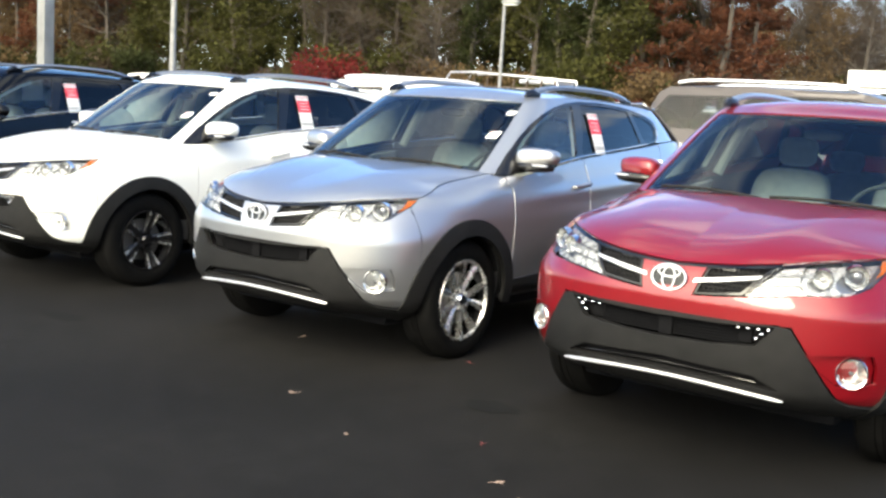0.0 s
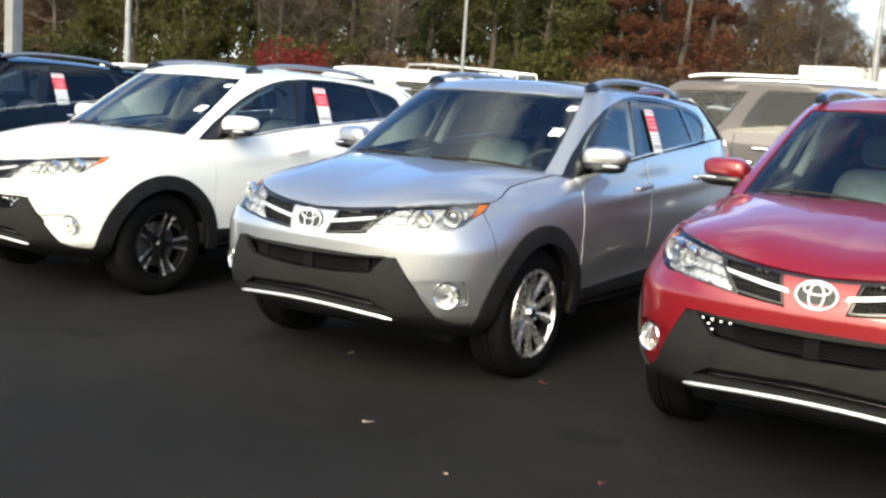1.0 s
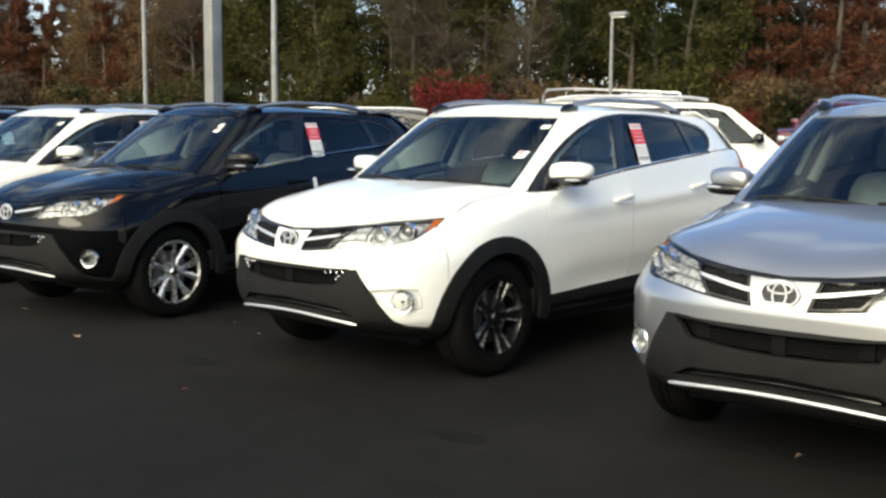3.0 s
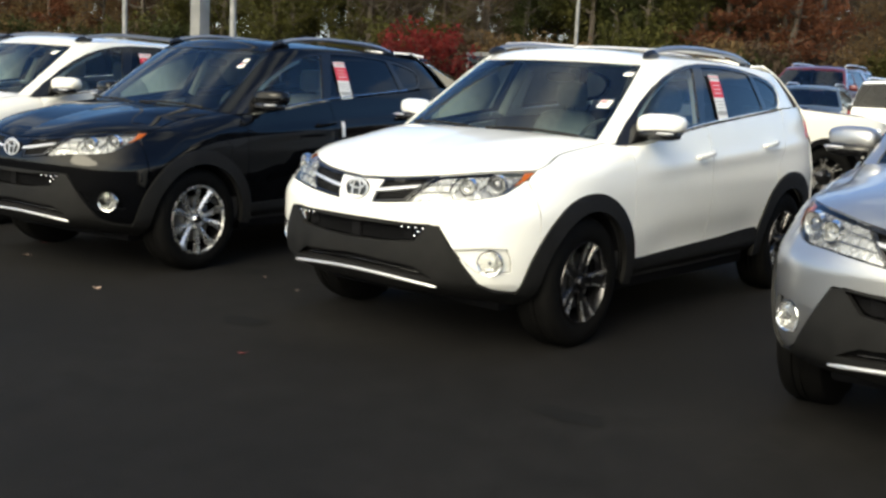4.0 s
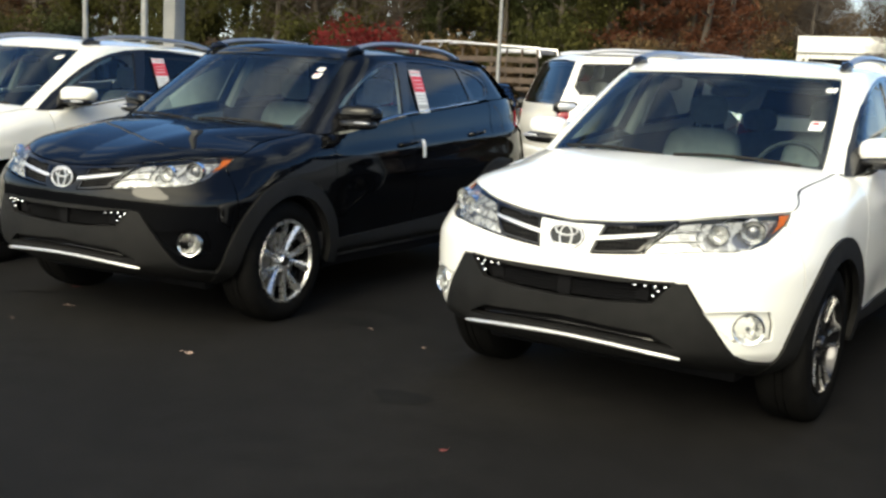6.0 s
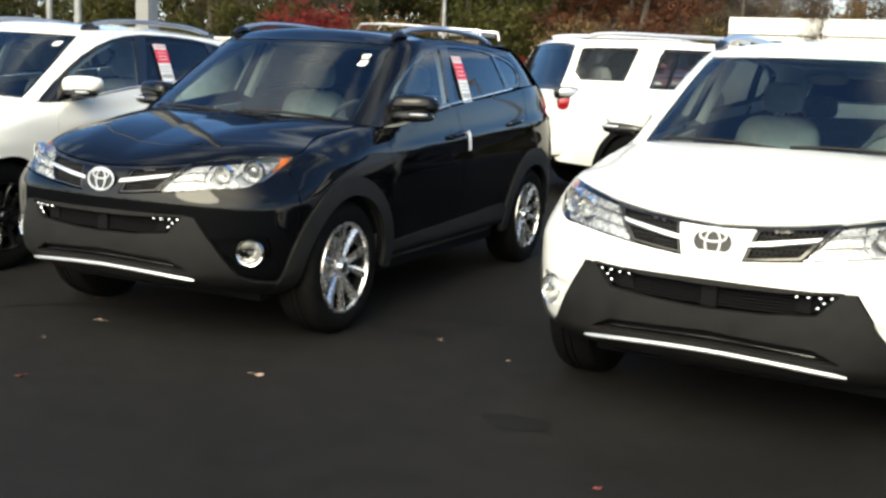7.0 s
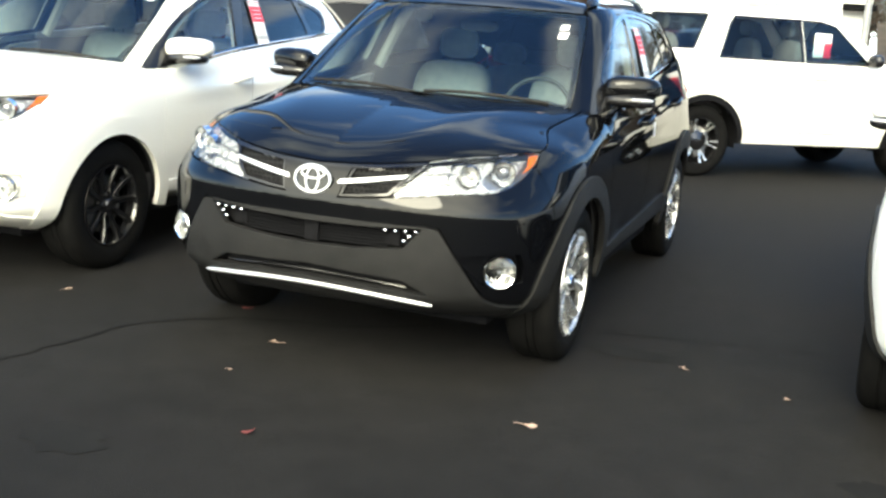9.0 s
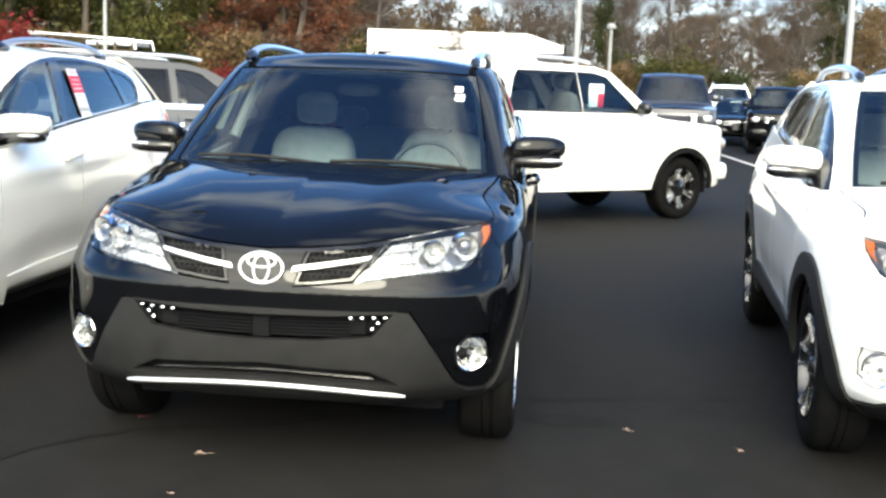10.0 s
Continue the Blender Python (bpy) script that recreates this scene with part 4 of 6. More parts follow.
    for s in (1, -1):
        put("inner_liner", Soup().sheet(SIDE_C, [(-.40, .75), (.42, .30), (2.1, .30), (2.3, .75), (3.05, .8), (3.2, 1.0), (3.0, 1.24), (1.3, 1.15), (.5, 1.05), (-.2, .97)], [arch_points(0, .405, 20, 160, 12)], 0.07, -.05, 0, s), DASH)
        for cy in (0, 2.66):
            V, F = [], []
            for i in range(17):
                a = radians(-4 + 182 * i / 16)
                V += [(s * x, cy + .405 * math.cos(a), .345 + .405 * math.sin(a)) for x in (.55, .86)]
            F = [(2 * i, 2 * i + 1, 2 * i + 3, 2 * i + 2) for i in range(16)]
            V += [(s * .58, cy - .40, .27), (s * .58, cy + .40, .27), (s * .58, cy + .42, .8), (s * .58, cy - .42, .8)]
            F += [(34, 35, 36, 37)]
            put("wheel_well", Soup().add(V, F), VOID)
    dash = Soup().blob((0, .55, 1.00), (.74, .33, .085), 3.2, 28, 12)
    dash.blob((.36, .74, 1.045), (.20, .12, .05), 2.6, 18, 10)
    put("dashboard", dash, DASH)
    V, F = [], []
    wm = pose(.37, .92, 1.02, 65, 0, 0)
    sw = Soup()
    n = 32
    for i in range(n):
        a = 2 * math.pi * i / n
        V += [wm @ Vector(((.185 + .014 * math.cos(b)) * math.cos(a), (.185 + .014 * math.cos(b)) * math.sin(a), .014 * math.sin(b))) for b in [2 * math.pi * j / 6 for j in range(6)]]
    for i in range(n):
        F += [(i * 6 + j, ((i + 1) % n) * 6 + j, ((i + 1) % n) * 6 + (j + 1) % 6, i * 6 + (j + 1) % 6) for j in range(6)]
    sw.add(V, F)
    sw.blob((.37, .925, 1.02), (.075, .035, .06), 2.6, 14, 10)
    sw.box((.20, .92, 1.005), (.54, .94, 1.03), .008)
    put("steering_wheel", sw, DASH)
    for s in (1, -1):
        st = Soup().blob((s * .37, 1.30, .72), (.26, .28, .09), 3.0, 20, 10)
        seat = put("front_seat", st, FABRIC)
        put("seat_back", Soup().blob((0, 0, 0), (.255, .085, .30), 4.2, 24, 16, lambda v: Vector((v.x * (1 - .10 * (v.z + .3)), v.y + .22 * (v.z + .30), v.z))).mesh("seat_back", FABRIC, 40), None, seat).matrix_basis = Matrix.Translation((s * .37, 1.52, .92))
        put("headrest", Soup().blob((s * .37, 1.69, 1.325), (.115, .055, .090), 3.8, 20, 12), FABRIC, seat)
        put("headrest_post", Soup().tube([(s * .37 - .04, 1.66, 1.19), (s * .37 - .04, 1.69, 1.30)], .007, 6).tube([(s * .37 + .04, 1.66, 1.19), (s * .37 + .04, 1.69, 1.30)], .007, 6), CHROME, seat)
    rs = Soup().blob((0, 2.28, .72), (.64, .26, .10), 3.2, 24, 10)
    bench = put("rear_bench", rs, FABRIC)
    put("bench_back", Soup().blob((0, 2.60, .95), (.62, .10, .25), 3.4, 24, 12, lambda v: Vector((v.x, v.y + .2 * (v.z + .3), v.z))), FABRIC, bench)
    for x in (-.36, .36):
        put("headrest", Soup().blob((x, 2.68, 1.26), (.12, .05, .075), 3.0, 14, 8), FABRIC, bench)
    for s in (1, -1):   # pale linings on the pillars
        for y_a, y_b, w_ in ((1.40, 1.50, .032),):
            put("pillar_lining", Soup().tube([(s * (float(cab_side_x(np.array(y_a + (y_b - y_a) * k), np.array(1.16 + .36 * k))) - .055), y_a + (y_b - y_a) * k, 1.16 + .36 * k) for k in np.linspace(0, 1, 6)], w_, 8), LINING)
        put("pillar_lining", Soup().tube([(s * (float(cab_side_x(np.array(y_), np.array(z_))) - .05), y_ + .03, z_) for y_, z_ in ((.52, 1.13), (.66, 1.24), (.80, 1.33), (.98, 1.42), (1.16, 1.48))], .024, 8), LINING)
        put("door_lining", Soup().sheet(SIDE_C, [(.55, .72), (1.34, .72), (1.34, 1.14), (.62, 1.06)], (), .1, -.07, .02, s), FABRIC)
    put("headliner", Soup().box((-.52, 1.12, 1.525), (.52, 3.0, 1.54), .006), FABRIC)
    put("inside_mirror", Soup().blob((0, .98, 1.44), (.11, .02, .032), 3.0, 16, 8), DASH)
    return car


def repaint(car, mat, trim=None):
    for o in car.children_recursive:
        for sl in o.material_slots:
            if sl.material == PAINT_SILVER:
                sl.link = "OBJECT"
                sl.material = mat
            elif trim and o.name.split(".")[0] in ("wheel_arch", "sill_trim", "lower_bumper"):
                sl.link = "OBJECT"
                sl.material = trim


SPOTS = [(.885, 0), (-.885, 0), (.878, 2.66), (-.878, 2.66)]
template = crossover()
FLEET = [
    ("silver", PAINT_SILVER, "double", (5.935, -.193, -.052), "silver metallic crossover with chrome grille strips and price sheet"),
    ("red", PAINT_RED, "double", (8.499, -.377, -.059), "bright red crossover with black lower bumper, parked on asphalt"),
    ("white", PAINT_WHITE, "broad", (3.000, .014, -.095), "white crossover with black plastic trim and dark alloys"),
    ("black", PAINT_BLACK, "double", (0, 0, -.014), "glossy black crossover with silver alloys, parked on asphalt"),
    ("pearl", PAINT_PEARL, "black", (-2.620, .195, -.012), "pearl white crossover with painted arches and black wheels"),
    ("dark", PAINT_BLACK, "double", (-5.35, .25, -.02), "black crossover at the far end of the parked row"),
    ("end", PAINT_WHITE, "double", (-8.2, .35, -.02), "white crossover beyond the black one in the row"),
]
CARS = {}
for key, mat, style, (x, y, a), label in FLEET:
    m = pose(x, y, 0, 0, 0, math.degrees(a))
    if key == "silver":
        c = template
        c.matrix_basis = m
    else:
        c = copy_thing(template, m)
    CARS[key] = c
    tagged(c, label, "car", "crossovers parked in a row")
for key, mat, style, _, _ in FLEET:
    c = CARS[key]
    if key != "silver":
        repaint(c, mat, mat if key == "pearl" else None)
    if key == "pearl":
        for o in c.children:
            if "label" in o and "plastic" in o["label"]:
                o["label"] = "pearl white painted trim"
    if key == "silver":   # this one has no bright studs
        for o in [o for o in c.children_recursive if o.name.split(".")[0] == "bright_stud"]:
            bpy.data.objects.remove(o)
    add_wheels(c, style, SPOTS, .352)


# price sheets, windscreen labels and edge film
def sheet_of_paper(car, name, outline_z, y0, y1, lean, parent_name, bands, s=1, off=.003, words="white price sheet with a red band"):
    host = [o for o in car.children if o.name.split(".")[0] == parent_name][0 if s > 0 else 1]
    z0, z1 = outline_z

    def quad(a, b):
        return [(y0 + lean * (a - z0), a), (y1 + lean * (a - z0), a), (y1 + lean * (b - z0), b), (y0 + lean * (b - z0), b)]
    base = part(name, Soup().sheet(CABS_C, quad(z0, z1), (), .08, off, 0, s), PAPER, host, words)
    for a, b, mat in bands:
        k0, k1 = z0 + (z1 - z0) * a, z0 + (z1 - z0) * b
        inset = .006 if mat == GREYINK else .022 if mat == PAPER else 0
        q = [(p + (inset if i in (0, 3) else -inset), r_) for i, (p, r_) in enumerate(quad(k0, k1))]
        part("printed_band", Soup().sheet(CABS_C, q, (), .08, off + (.0030 if mat == PAPER else .0015), 0, s), mat, base)


BANDS = [(.50, .86, REDINK), (.58, .60, PAPER), (.67, .685, PAPER), (.76, .775, PAPER), (.90, .93, GREYINK), (.95, .97, REDINK), (.40, .42, GREYINK), (.33, .35, GREYINK), (.26, .28, GREYINK), (.10, .20, GREYINK)]
for key, (z0, z1), y0 in (("silver", (1.205, 1.485), 1.59), ("white", (1.215, 1.495), 1.60), ("black", (1.195, 1.485), 1.54), ("pearl", (1.215, 1.495), 1.60), ("dark", (1.21, 1.49), 1.58)):
    sheet_of_paper(CARS[key], "price_sheet", (z0, z1), y0, y0 + .145, 0.0, "window_trim", BANDS)
for key, (z0, z1), y0 in (("white", (1.20, 1.48), 1.53),):
    sheet_of_paper(CARS[key], "price_sheet", (z0, z1), y0, y0 + .13, 0.0, "window_trim", [(.55, .8, REDINK)] if key == "white" else [], -1, -.02)
for key, spots in (("silver", ((.595, 1.462, .022, .014, PAPER), (.615, 1.318, .030, .022, PAPER))), ("white", ((.585, 1.472, .022, .012, PAPER), (.60, 1.295, .030, .022, PAPER))), ("black", ((.53, 1.462, .019, .013, PAPER), (.54, 1.422, .021, .016, PAPER))),
                   ("pearl", ((.55, 1.468, .022, .016, PAPER),)), ("red", ((.60, 1.46, .024, .016, PAPER),))):
    host = [o for o in CARS[key].children if o.name.split(".")[0] == "windscreen"][0]
    for a, b, hw, hh, mat in spots:
        lab = part("windscreen_label", Soup().sheet(CABF_C, [(a - hw, b - hh), (a + hw, b - hh), (a + hw, b + hh), (a - hw, b + hh)], (), .05, -.003, 0), mat, host, "small white paper label")
        part("printed_band", Soup().sheet(CABF_C, [(a - hw * .8, b + hh * .2), (a + hw * .2, b + hh * .2), (a + hw * .2, b + hh * .7), (a - hw * .8, b + hh * .7)], (), .05, -.0015, 0), GREYINK if b > 1.44 else REDINK, lab)
for o in CARS["silver"].children:
    if o.name.split(".")[0] == "front_door":
        sg = 1 if o.data.vertices[0].co.x > 0 else -1
        if sg > 0:
            part("edge_film", Soup().sheet(SIDE_C, [(1.372, .62), (1.386, .62), (1.398, 1.0), (1.385, 1.14), (1.372, 1.14), (1.386, 1.0)], (), .04, .002, 0, 1), PAPER, o, "white protective film on the door edge")
            part("edge_film", Soup().sheet(SIDE_C, [(.436, .55), (.446, .55), (.446, 1.0), (.436, 1.0)], (), .04, .002, 0, 1), PAPER, o, "white protective film on the door edge")
for o in CARS["black"].children:
    if o.name.split(".")[0] == "rear_door" and o.data.vertices[0].co.x > 0:
        part("hanging_tag", Soup().sheet(SIDE_C, [(1.46, .90), (1.50, .90), (1.50, 1.02), (1.46, 1.02)], (), .05, .004, .002, 1), PAPER, o, "small white paper tag")


# ---- other vehicles: side profile, window outlines and a width give the body ----
def vehicle(name, label, mat, p, style, m, group=""):
    """p: wide (half-width by height), line (profile from nose to tail as (y, z)), marks (index of cowl, screen top, roof end, tail),
    base, wheels (y of the axles), radius, windows, and small trim."""
    car = thing(name, label, p["kind"], group, m)
    wide, line = pchip(*p["wide"]), p["line"]
    y0, y1 = min(a for a, _ in line), max(a for a, _ in line)
    cf, cr = p.get("corner", (.30, .22))

    def sx(y, z):
        v = np.clip((y0 + cf - y) / cf, 0, .98)
        r = np.clip((y - y1 + cr) / cr, 0, .98)
        return wide(z) * (1 - .22 * v ** 2.2) * (1 - .16 * r ** 2.2)
    SC = chart(lambda y, z: (sx(y, z), y, z), (1, 0, 0))
    loop = []
    r, base = p["radius"] * 1.17, p["base"]
    ya, yb = p["wheels"]

    def half_arch(cy):
        a = math.degrees(math.asin((base - p["radius"]) / r))
        return arch_points(cy, r, a, 180 - a, 16, p["radius"])
    low = [(y1 - .05, base + .06)] + half_arch(yb) + half_arch(ya) + [(y0 + .05, base + .05)]
    outline = list(line) + low
    for s in (1, -1):
        side = part("body_side", Soup().sheet(SC, outline, [w for w, _ in p["windows"]], .07, 0, .012, s), mat, car)
        for w, g in p["windows"]:
            part("side_window", Soup().sheet(SC, w, (), .12, -.012, 0, s), g, side)
            part("window_frame", Soup().sheet(SC, [(a, b) for a, b in w], [[(a + (sum(q[0] for q in w) / len(w) - a) * .07, b + (sum(q[1] for q in w) / len(w) - b) * .09) for a, b in w]], .08, -.006, 0, s), GLOSSBLACK, side)
        for cy in (ya, yb):
            aa = math.degrees(math.asin((base - p["radius"]) / r))
            if p.get("flares"):
                part("wheel_arch", Soup().sheet(SC, arch_points(cy, r + .055, aa, 180 - aa, 18, p["radius"]) + arch_points(cy, r - .01, 180 - aa, aa, 18, p["radius"]), (), .05, .02, .03, s), p["flares"], side)
            V = []
            for i in range(15):
                a = radians(-8 + 196 * i / 14)
                V += [(s * x, cy + (r + .005) * math.cos(a), p["radius"] + (r + .005) * math.sin(a)) for x in (.5, float(wide(p["radius"])) - .03)]
            # well lined near-black, shade round the wheel is in the colour
            part("wheel_well", Soup().add(V, [(2 * i, 2 * i + 1, 2 * i + 3, 2 * i + 2) for i in range(14)]), VOID, side)
        for hy, hz in p.get("handles", ()):
            x = float(sx(np.array(hy), np.array(hz)))
            part("door_handle", Soup().tube([(s * (x + d), hy + e, hz) for e, d in ((-.1, 0), (-.08, .03), (.08, .03), (.1, 0))], .014, 6), p.get("handle_mat", mat), side)
        for dy, z0_, z1_ in p.get("seams", ()):
            part("door_gap", Soup().sheet(SC, [(dy, z0_), (dy + .008, z0_), (dy + .008, z1_), (dy, z1_)], (), .1, .0015, 0, s), VOID, side)
        if "moulding" in p:
            a, b, z = p["moulding"]
            part("side_moulding", Soup().sheet(SC, [(a, z), (b, z + .01), (b, z + .07), (a, z + .06)], (), .1, .014, .016, s), p.get("moulding_mat", mat), side)
        my, mz = p["mirror"]
        x = float(sx(np.array(my), np.array(mz)))
        mi = part("door_mirror", Soup().blob((s * (x + .12), my, mz), (.10, .06, .075), 2.8, 14, 10), p.get("mirror_mat", mat), side)
        part("mirror_arm", Soup().tube([(s * (x - .02), my + .02, mz - .04), (s * (x + .08), my + .01, mz - .03)], .022, 6), GLOSSBLACK, mi)
        if p.get("rails"):
            a, b, z = p["rails"]
            rr = [(s * (float(wide(z - .05)) - .05), y, z + .04 * (1 - abs(2 * (y - a) / (b - a) - 1) ** 6)) for y in np.linspace(a, b, 16)]
            part("roof_rail", Soup().tube(rr, .022, 8), p.get("rail_mat", SATIN), car)
    # strip over nose, hood, screen, roof and tail
    L = np.array(line)
    t = np.arange(len(L))
    names = p["strip"]
    for k, (nm, i0, i1) in enumerate(names):
        mats = {"windscreen": WINDSHIELD, "rear_window": PRIVACY}.get(nm, mat)
        bow = {"nose": (-.10, 0), "hood": (-.05, .035), "windscreen": (-.10, .02), "roof": (0, .035), "rear_window": (.05, .01), "tail": (.05, 0)}.get(nm, (0, 0))
        inset = .94 if nm in ("windscreen", "rear_window") else 1.0
        yy = lambda s_: np.interp(s_, t, L[:, 0])
        zz = lambda s_: np.interp(s_, t, L[:, 1])
        C = chart(lambda u, s_: (u * sx(yy(s_), zz(s_)), yy(s_) + bow[0] * (1 - u * u), zz(s_) + bow[1] * (1 - u * u)), {"nose": (0, -1, 0), "tail": (0, 1, 0), "rear_window": (0, 1, .2)}.get(nm, (0, -.1, 1)))
        ob = part(nm, Soup().sheet(C, [(-inset, i0), (inset, i0), (inset, i1), (-inset, i1)], (), .2, -.004 if inset < 1 else 0, .01), mats, car)
        if inset < 1:
            part("glass_surround", Soup().sheet(C, [(-1, i0), (1, i0), (1, i1), (-1, i1)], [[(-.93, i0 + .06 * (i1 - i0)), (.93, i0 + .06 * (i1 - i0)), (.93, i1 - .07 * (i1 - i0)), (-.93, i1 - .07 * (i1 - i0))]], .2, -.001, 0), mat if nm == "windscreen" else GLOSSBLACK, ob)
    # front and rear fittings
    w = float(wide(.7))
    yn = p["nose_y"]
    zl = p["lamp_z"]
    bp = part("front_bumper", Soup().blob((0, yn + .13, p["bumper_z"]), (w * .93, .20, .13), 5.5, 32, 10), p.get("bumper_mat", mat), car)
    part("lower_grille", Soup().box((-w * .55, yn - .078, p["bumper_z"] - .05), (w * .55, yn - .05, p["bumper_z"] + .03), .01), VOID, bp)
    gr = part("grille", Soup().box((-w * .52, yn - .06, zl - .09), (w * .52, yn + .06, zl + .07), .02), VOID, car)
    for i in range(3):
        part("grille_bar", Soup().box((-w * .52, yn - .075, zl - .07 + i * .055), (w * .52, yn - .05, zl - .05 + i * .055), .006), p.get("grille_mat", CHROME), gr)
    for s in (1, -1):
        hl = part("headlight", Soup().blob((s * w * .72, yn + .10, zl), (w * .17, .13, .085), 3.0, 16, 10), REFLECTOR, car)
        part("marker_lens", Soup().blob((s * w * .88, yn + .17, zl), (.03, .07, .06), 2.8, 10, 8), AMBER, hl)
        ty, tz = p["tail_lamp"]
        tl = part("tail_lamp", Soup().blob((s * (float(sx(np.array(ty), np.array(tz))) - .03), ty, tz - .06), (.05, .11, .075), 3.2, 12, 10), TAILRED, car)
        part("clear_tail_lens", Soup().blob((s * (float(sx(np.array(ty), np.array(tz))) - .028), ty, tz + .06), (.052, .14, .055), 3.4, 12, 8), SATIN, tl)
        part("lens_surround", Soup().blob((s * (float(sx(np.array(ty), np.array(tz))) - .034), ty, tz + .055), (.052, .16, .072), 3.6, 12, 8), GLOSSBLACK, tl)
    part("rear_bumper", Soup().blob((0, y1 - .04, p["bumper_z"]), (w * .96, .13, .12), 4.5, 24, 10), p.get("bumper_mat", mat), car)
    part("underbody", Soup().box((-w * .72, y0 + .25, base - .03), (w * .72, y1 - .2, base + .35), .04), VOID, car)
    d0, d1 = p["cabin"]
    bz = p["belt"]
    cab = part("cabin_floor", Soup().box((-w * .8, d0, base + .3), (w * .8, d1, base + .42), .02), DASH, car)
    part("dashboard", Soup().blob((0, d0 + .15, bz - .08), (w * .8, .25, .1), 3, 16, 8), DASH, cab)
    for row, sy in enumerate(np.linspace(d0 + .95, d1 - .25, 2)):
        for s in (1, -1):
            part("seat", Soup().blob((s * w * .42, sy, bz - .05), (.23, .10, .34), 3.2, 12, 10).blob((s * w * .42, sy + .05, bz + .40), (.12, .05, .09), 2.8, 10, 8), p.get("seat_mat", VOID), cab)
    wx = float(wide(p["radius"])) - .012
    add_wheels(car, style, [(wx, ya), (-wx, ya), (wx, yb), (-wx, yb)], p["radius"])
    return car


def profile_suv(dz=0.0):
    line = [(-.86, .42), (-.90, .60), (-.90, .95), (-.84, 1.08), (-.62, 1.15), (.30, 1.22), (.42, 1.245), (1.00, 1.735), (1.25, 1.80), (2.4, 1.822), (3.38, 1.79), (3.49, 1.725), (3.70, 1.22), (3.74, .9), (3.72, .5)]
    win = [([(.68, 1.275), (1.10, 1.69), (1.28, 1.73), (1.545, 1.735), (1.566, 1.27)], SIDEGLASS), ([(1.570, 1.27), (1.549, 1.735), (2.40, 1.728), (2.48, 1.64), (2.66, 1.27)], PRIVACY), ([(2.95, 1.345), (2.72, 1.715), (2.76, 1.728), (3.38, 1.705), (3.42, 1.685), (3.53, 1.43), (3.47, 1.345)], PRIVACY)]
    return dict(kind="car", wide=([.3, .55, .85, 1.1, 1.25, 1.7, 1.8], [.90, .945, .955, .94, .90, .715, .67]), line=line, strip=[("nose", 0, 3), ("hood", 3, 6), ("windscreen", 6, 7), ("roof", 7, 11), ("rear_window", 11, 12), ("tail", 12, 14)],
                base=.38, wheels=(-.05, 2.79), radius=.385, windows=win, mirror=(.72, 1.34), nose_y=-.90, lamp_z=.93, bumper_z=.58, tail_lamp=(3.62, 1.14), cabin=(.5, 3.3), belt=1.22,
                handles=((1.38, 1.12), (2.36, 1.10)), seams=((.45, .5, 1.2), (1.55, .5, 1.25), (2.66, .9, 1.24)), moulding=(.5, 2.3, .52), rails=(1.3, 3.3, 1.84), corner=(.4, .25))


def profile_crossover():
    line = [(-.90, .38), (-.95, .58), (-.93, .86), (-.80, .98), (-.4, 1.06), (.25, 1.13), (.32, 1.15), (1.15, 1.60), (1.4, 1.66), (2.3, 1.69), (3.1, 1.64), (3.35, 1.56), (3.75, 1.10), (3.80, .85), (3.74, .45)]
    win = [([(.82, 1.20), (1.25, 1.55), (1.42, 1.585), (1.55, 1.59), (1.57, 1.17)], SIDEGLASS), ([(1.65, 1.17), (1.63, 1.59), (2.3, 1.59), (2.55, 1.55), (2.62, 1.18)], PRIVACY), ([(2.72, 1.20), (2.66, 1.54), (3.0, 1.50), (3.35, 1.32), (3.42, 1.24)], PRIVACY)]
    return dict(kind="car", wide=([.3, .55, .85, 1.05, 1.2, 1.6, 1.7], [.88, .93, .95, .93, .87, .66, .60]), line=line, strip=[("nose", 0, 3), ("hood", 3, 6), ("windscreen", 6, 7), ("roof", 7, 11), ("rear_window", 11, 12), ("tail", 12, 14)],
                base=.36, wheels=(0, 2.79), radius=.36, windows=win, mirror=(.78, 1.22), nose_y=-.95, lamp_z=.82, bumper_z=.52, tail_lamp=(3.62, 1.10), cabin=(.5, 3.3), belt=1.15,
                handles=((1.42, 1.02), (2.45, 1.04)), handle_mat=GLOSSBLACK, seams=((.42, .45, 1.12), (1.60, .45, 1.15), (2.6, .85, 1.16)), moulding=(.55, 2.25, 1.125), moulding_mat=CHROME, rails=(1.2, 3.2, 1.70), corner=(.5, .35))


def profile_sedan():
    line = [(-.85, .32), (-.92, .48), (-.90, .66), (-.75, .76), (.1, .90), (.30, .95), (.36, .965), (1.20, 1.38), (1.45, 1.43), (2.0, 1.43), (2.4, 1.38), (2.95, 1.05), (3.60, 1.02), (3.72, .9), (3.72, .42)]
    win = [([(.85, 1.02), (1.28, 1.33), (1.55, 1.37), (1.58, .98)], SIDEGLASS), ([(1.65, .98), (1.63, 1.37), (2.15, 1.34), (2.55, 1.08), (2.5, .99)], SIDEGLASS)]
    return dict(kind="car", wide=([.25, .45, .7, .95, 1.35, 1.45], [.86, .90, .91, .87, .62, .56]), line=line, strip=[("nose", 0, 3), ("hood", 3, 6), ("windscreen", 6, 7), ("roof", 7, 10), ("rear_window", 10, 11), ("tail", 11, 14)],
                base=.30, wheels=(0, 2.7), radius=.33, windows=win, mirror=(.82, 1.02), nose_y=-.92, lamp_z=.66, bumper_z=.46, tail_lamp=(3.55, .88), cabin=(.5, 2.6), belt=.98,
                handles=((1.45, .86), (2.3, .88)), seams=((.5, .4, .95), (1.6, .4, .97)), corner=(.5, .35))


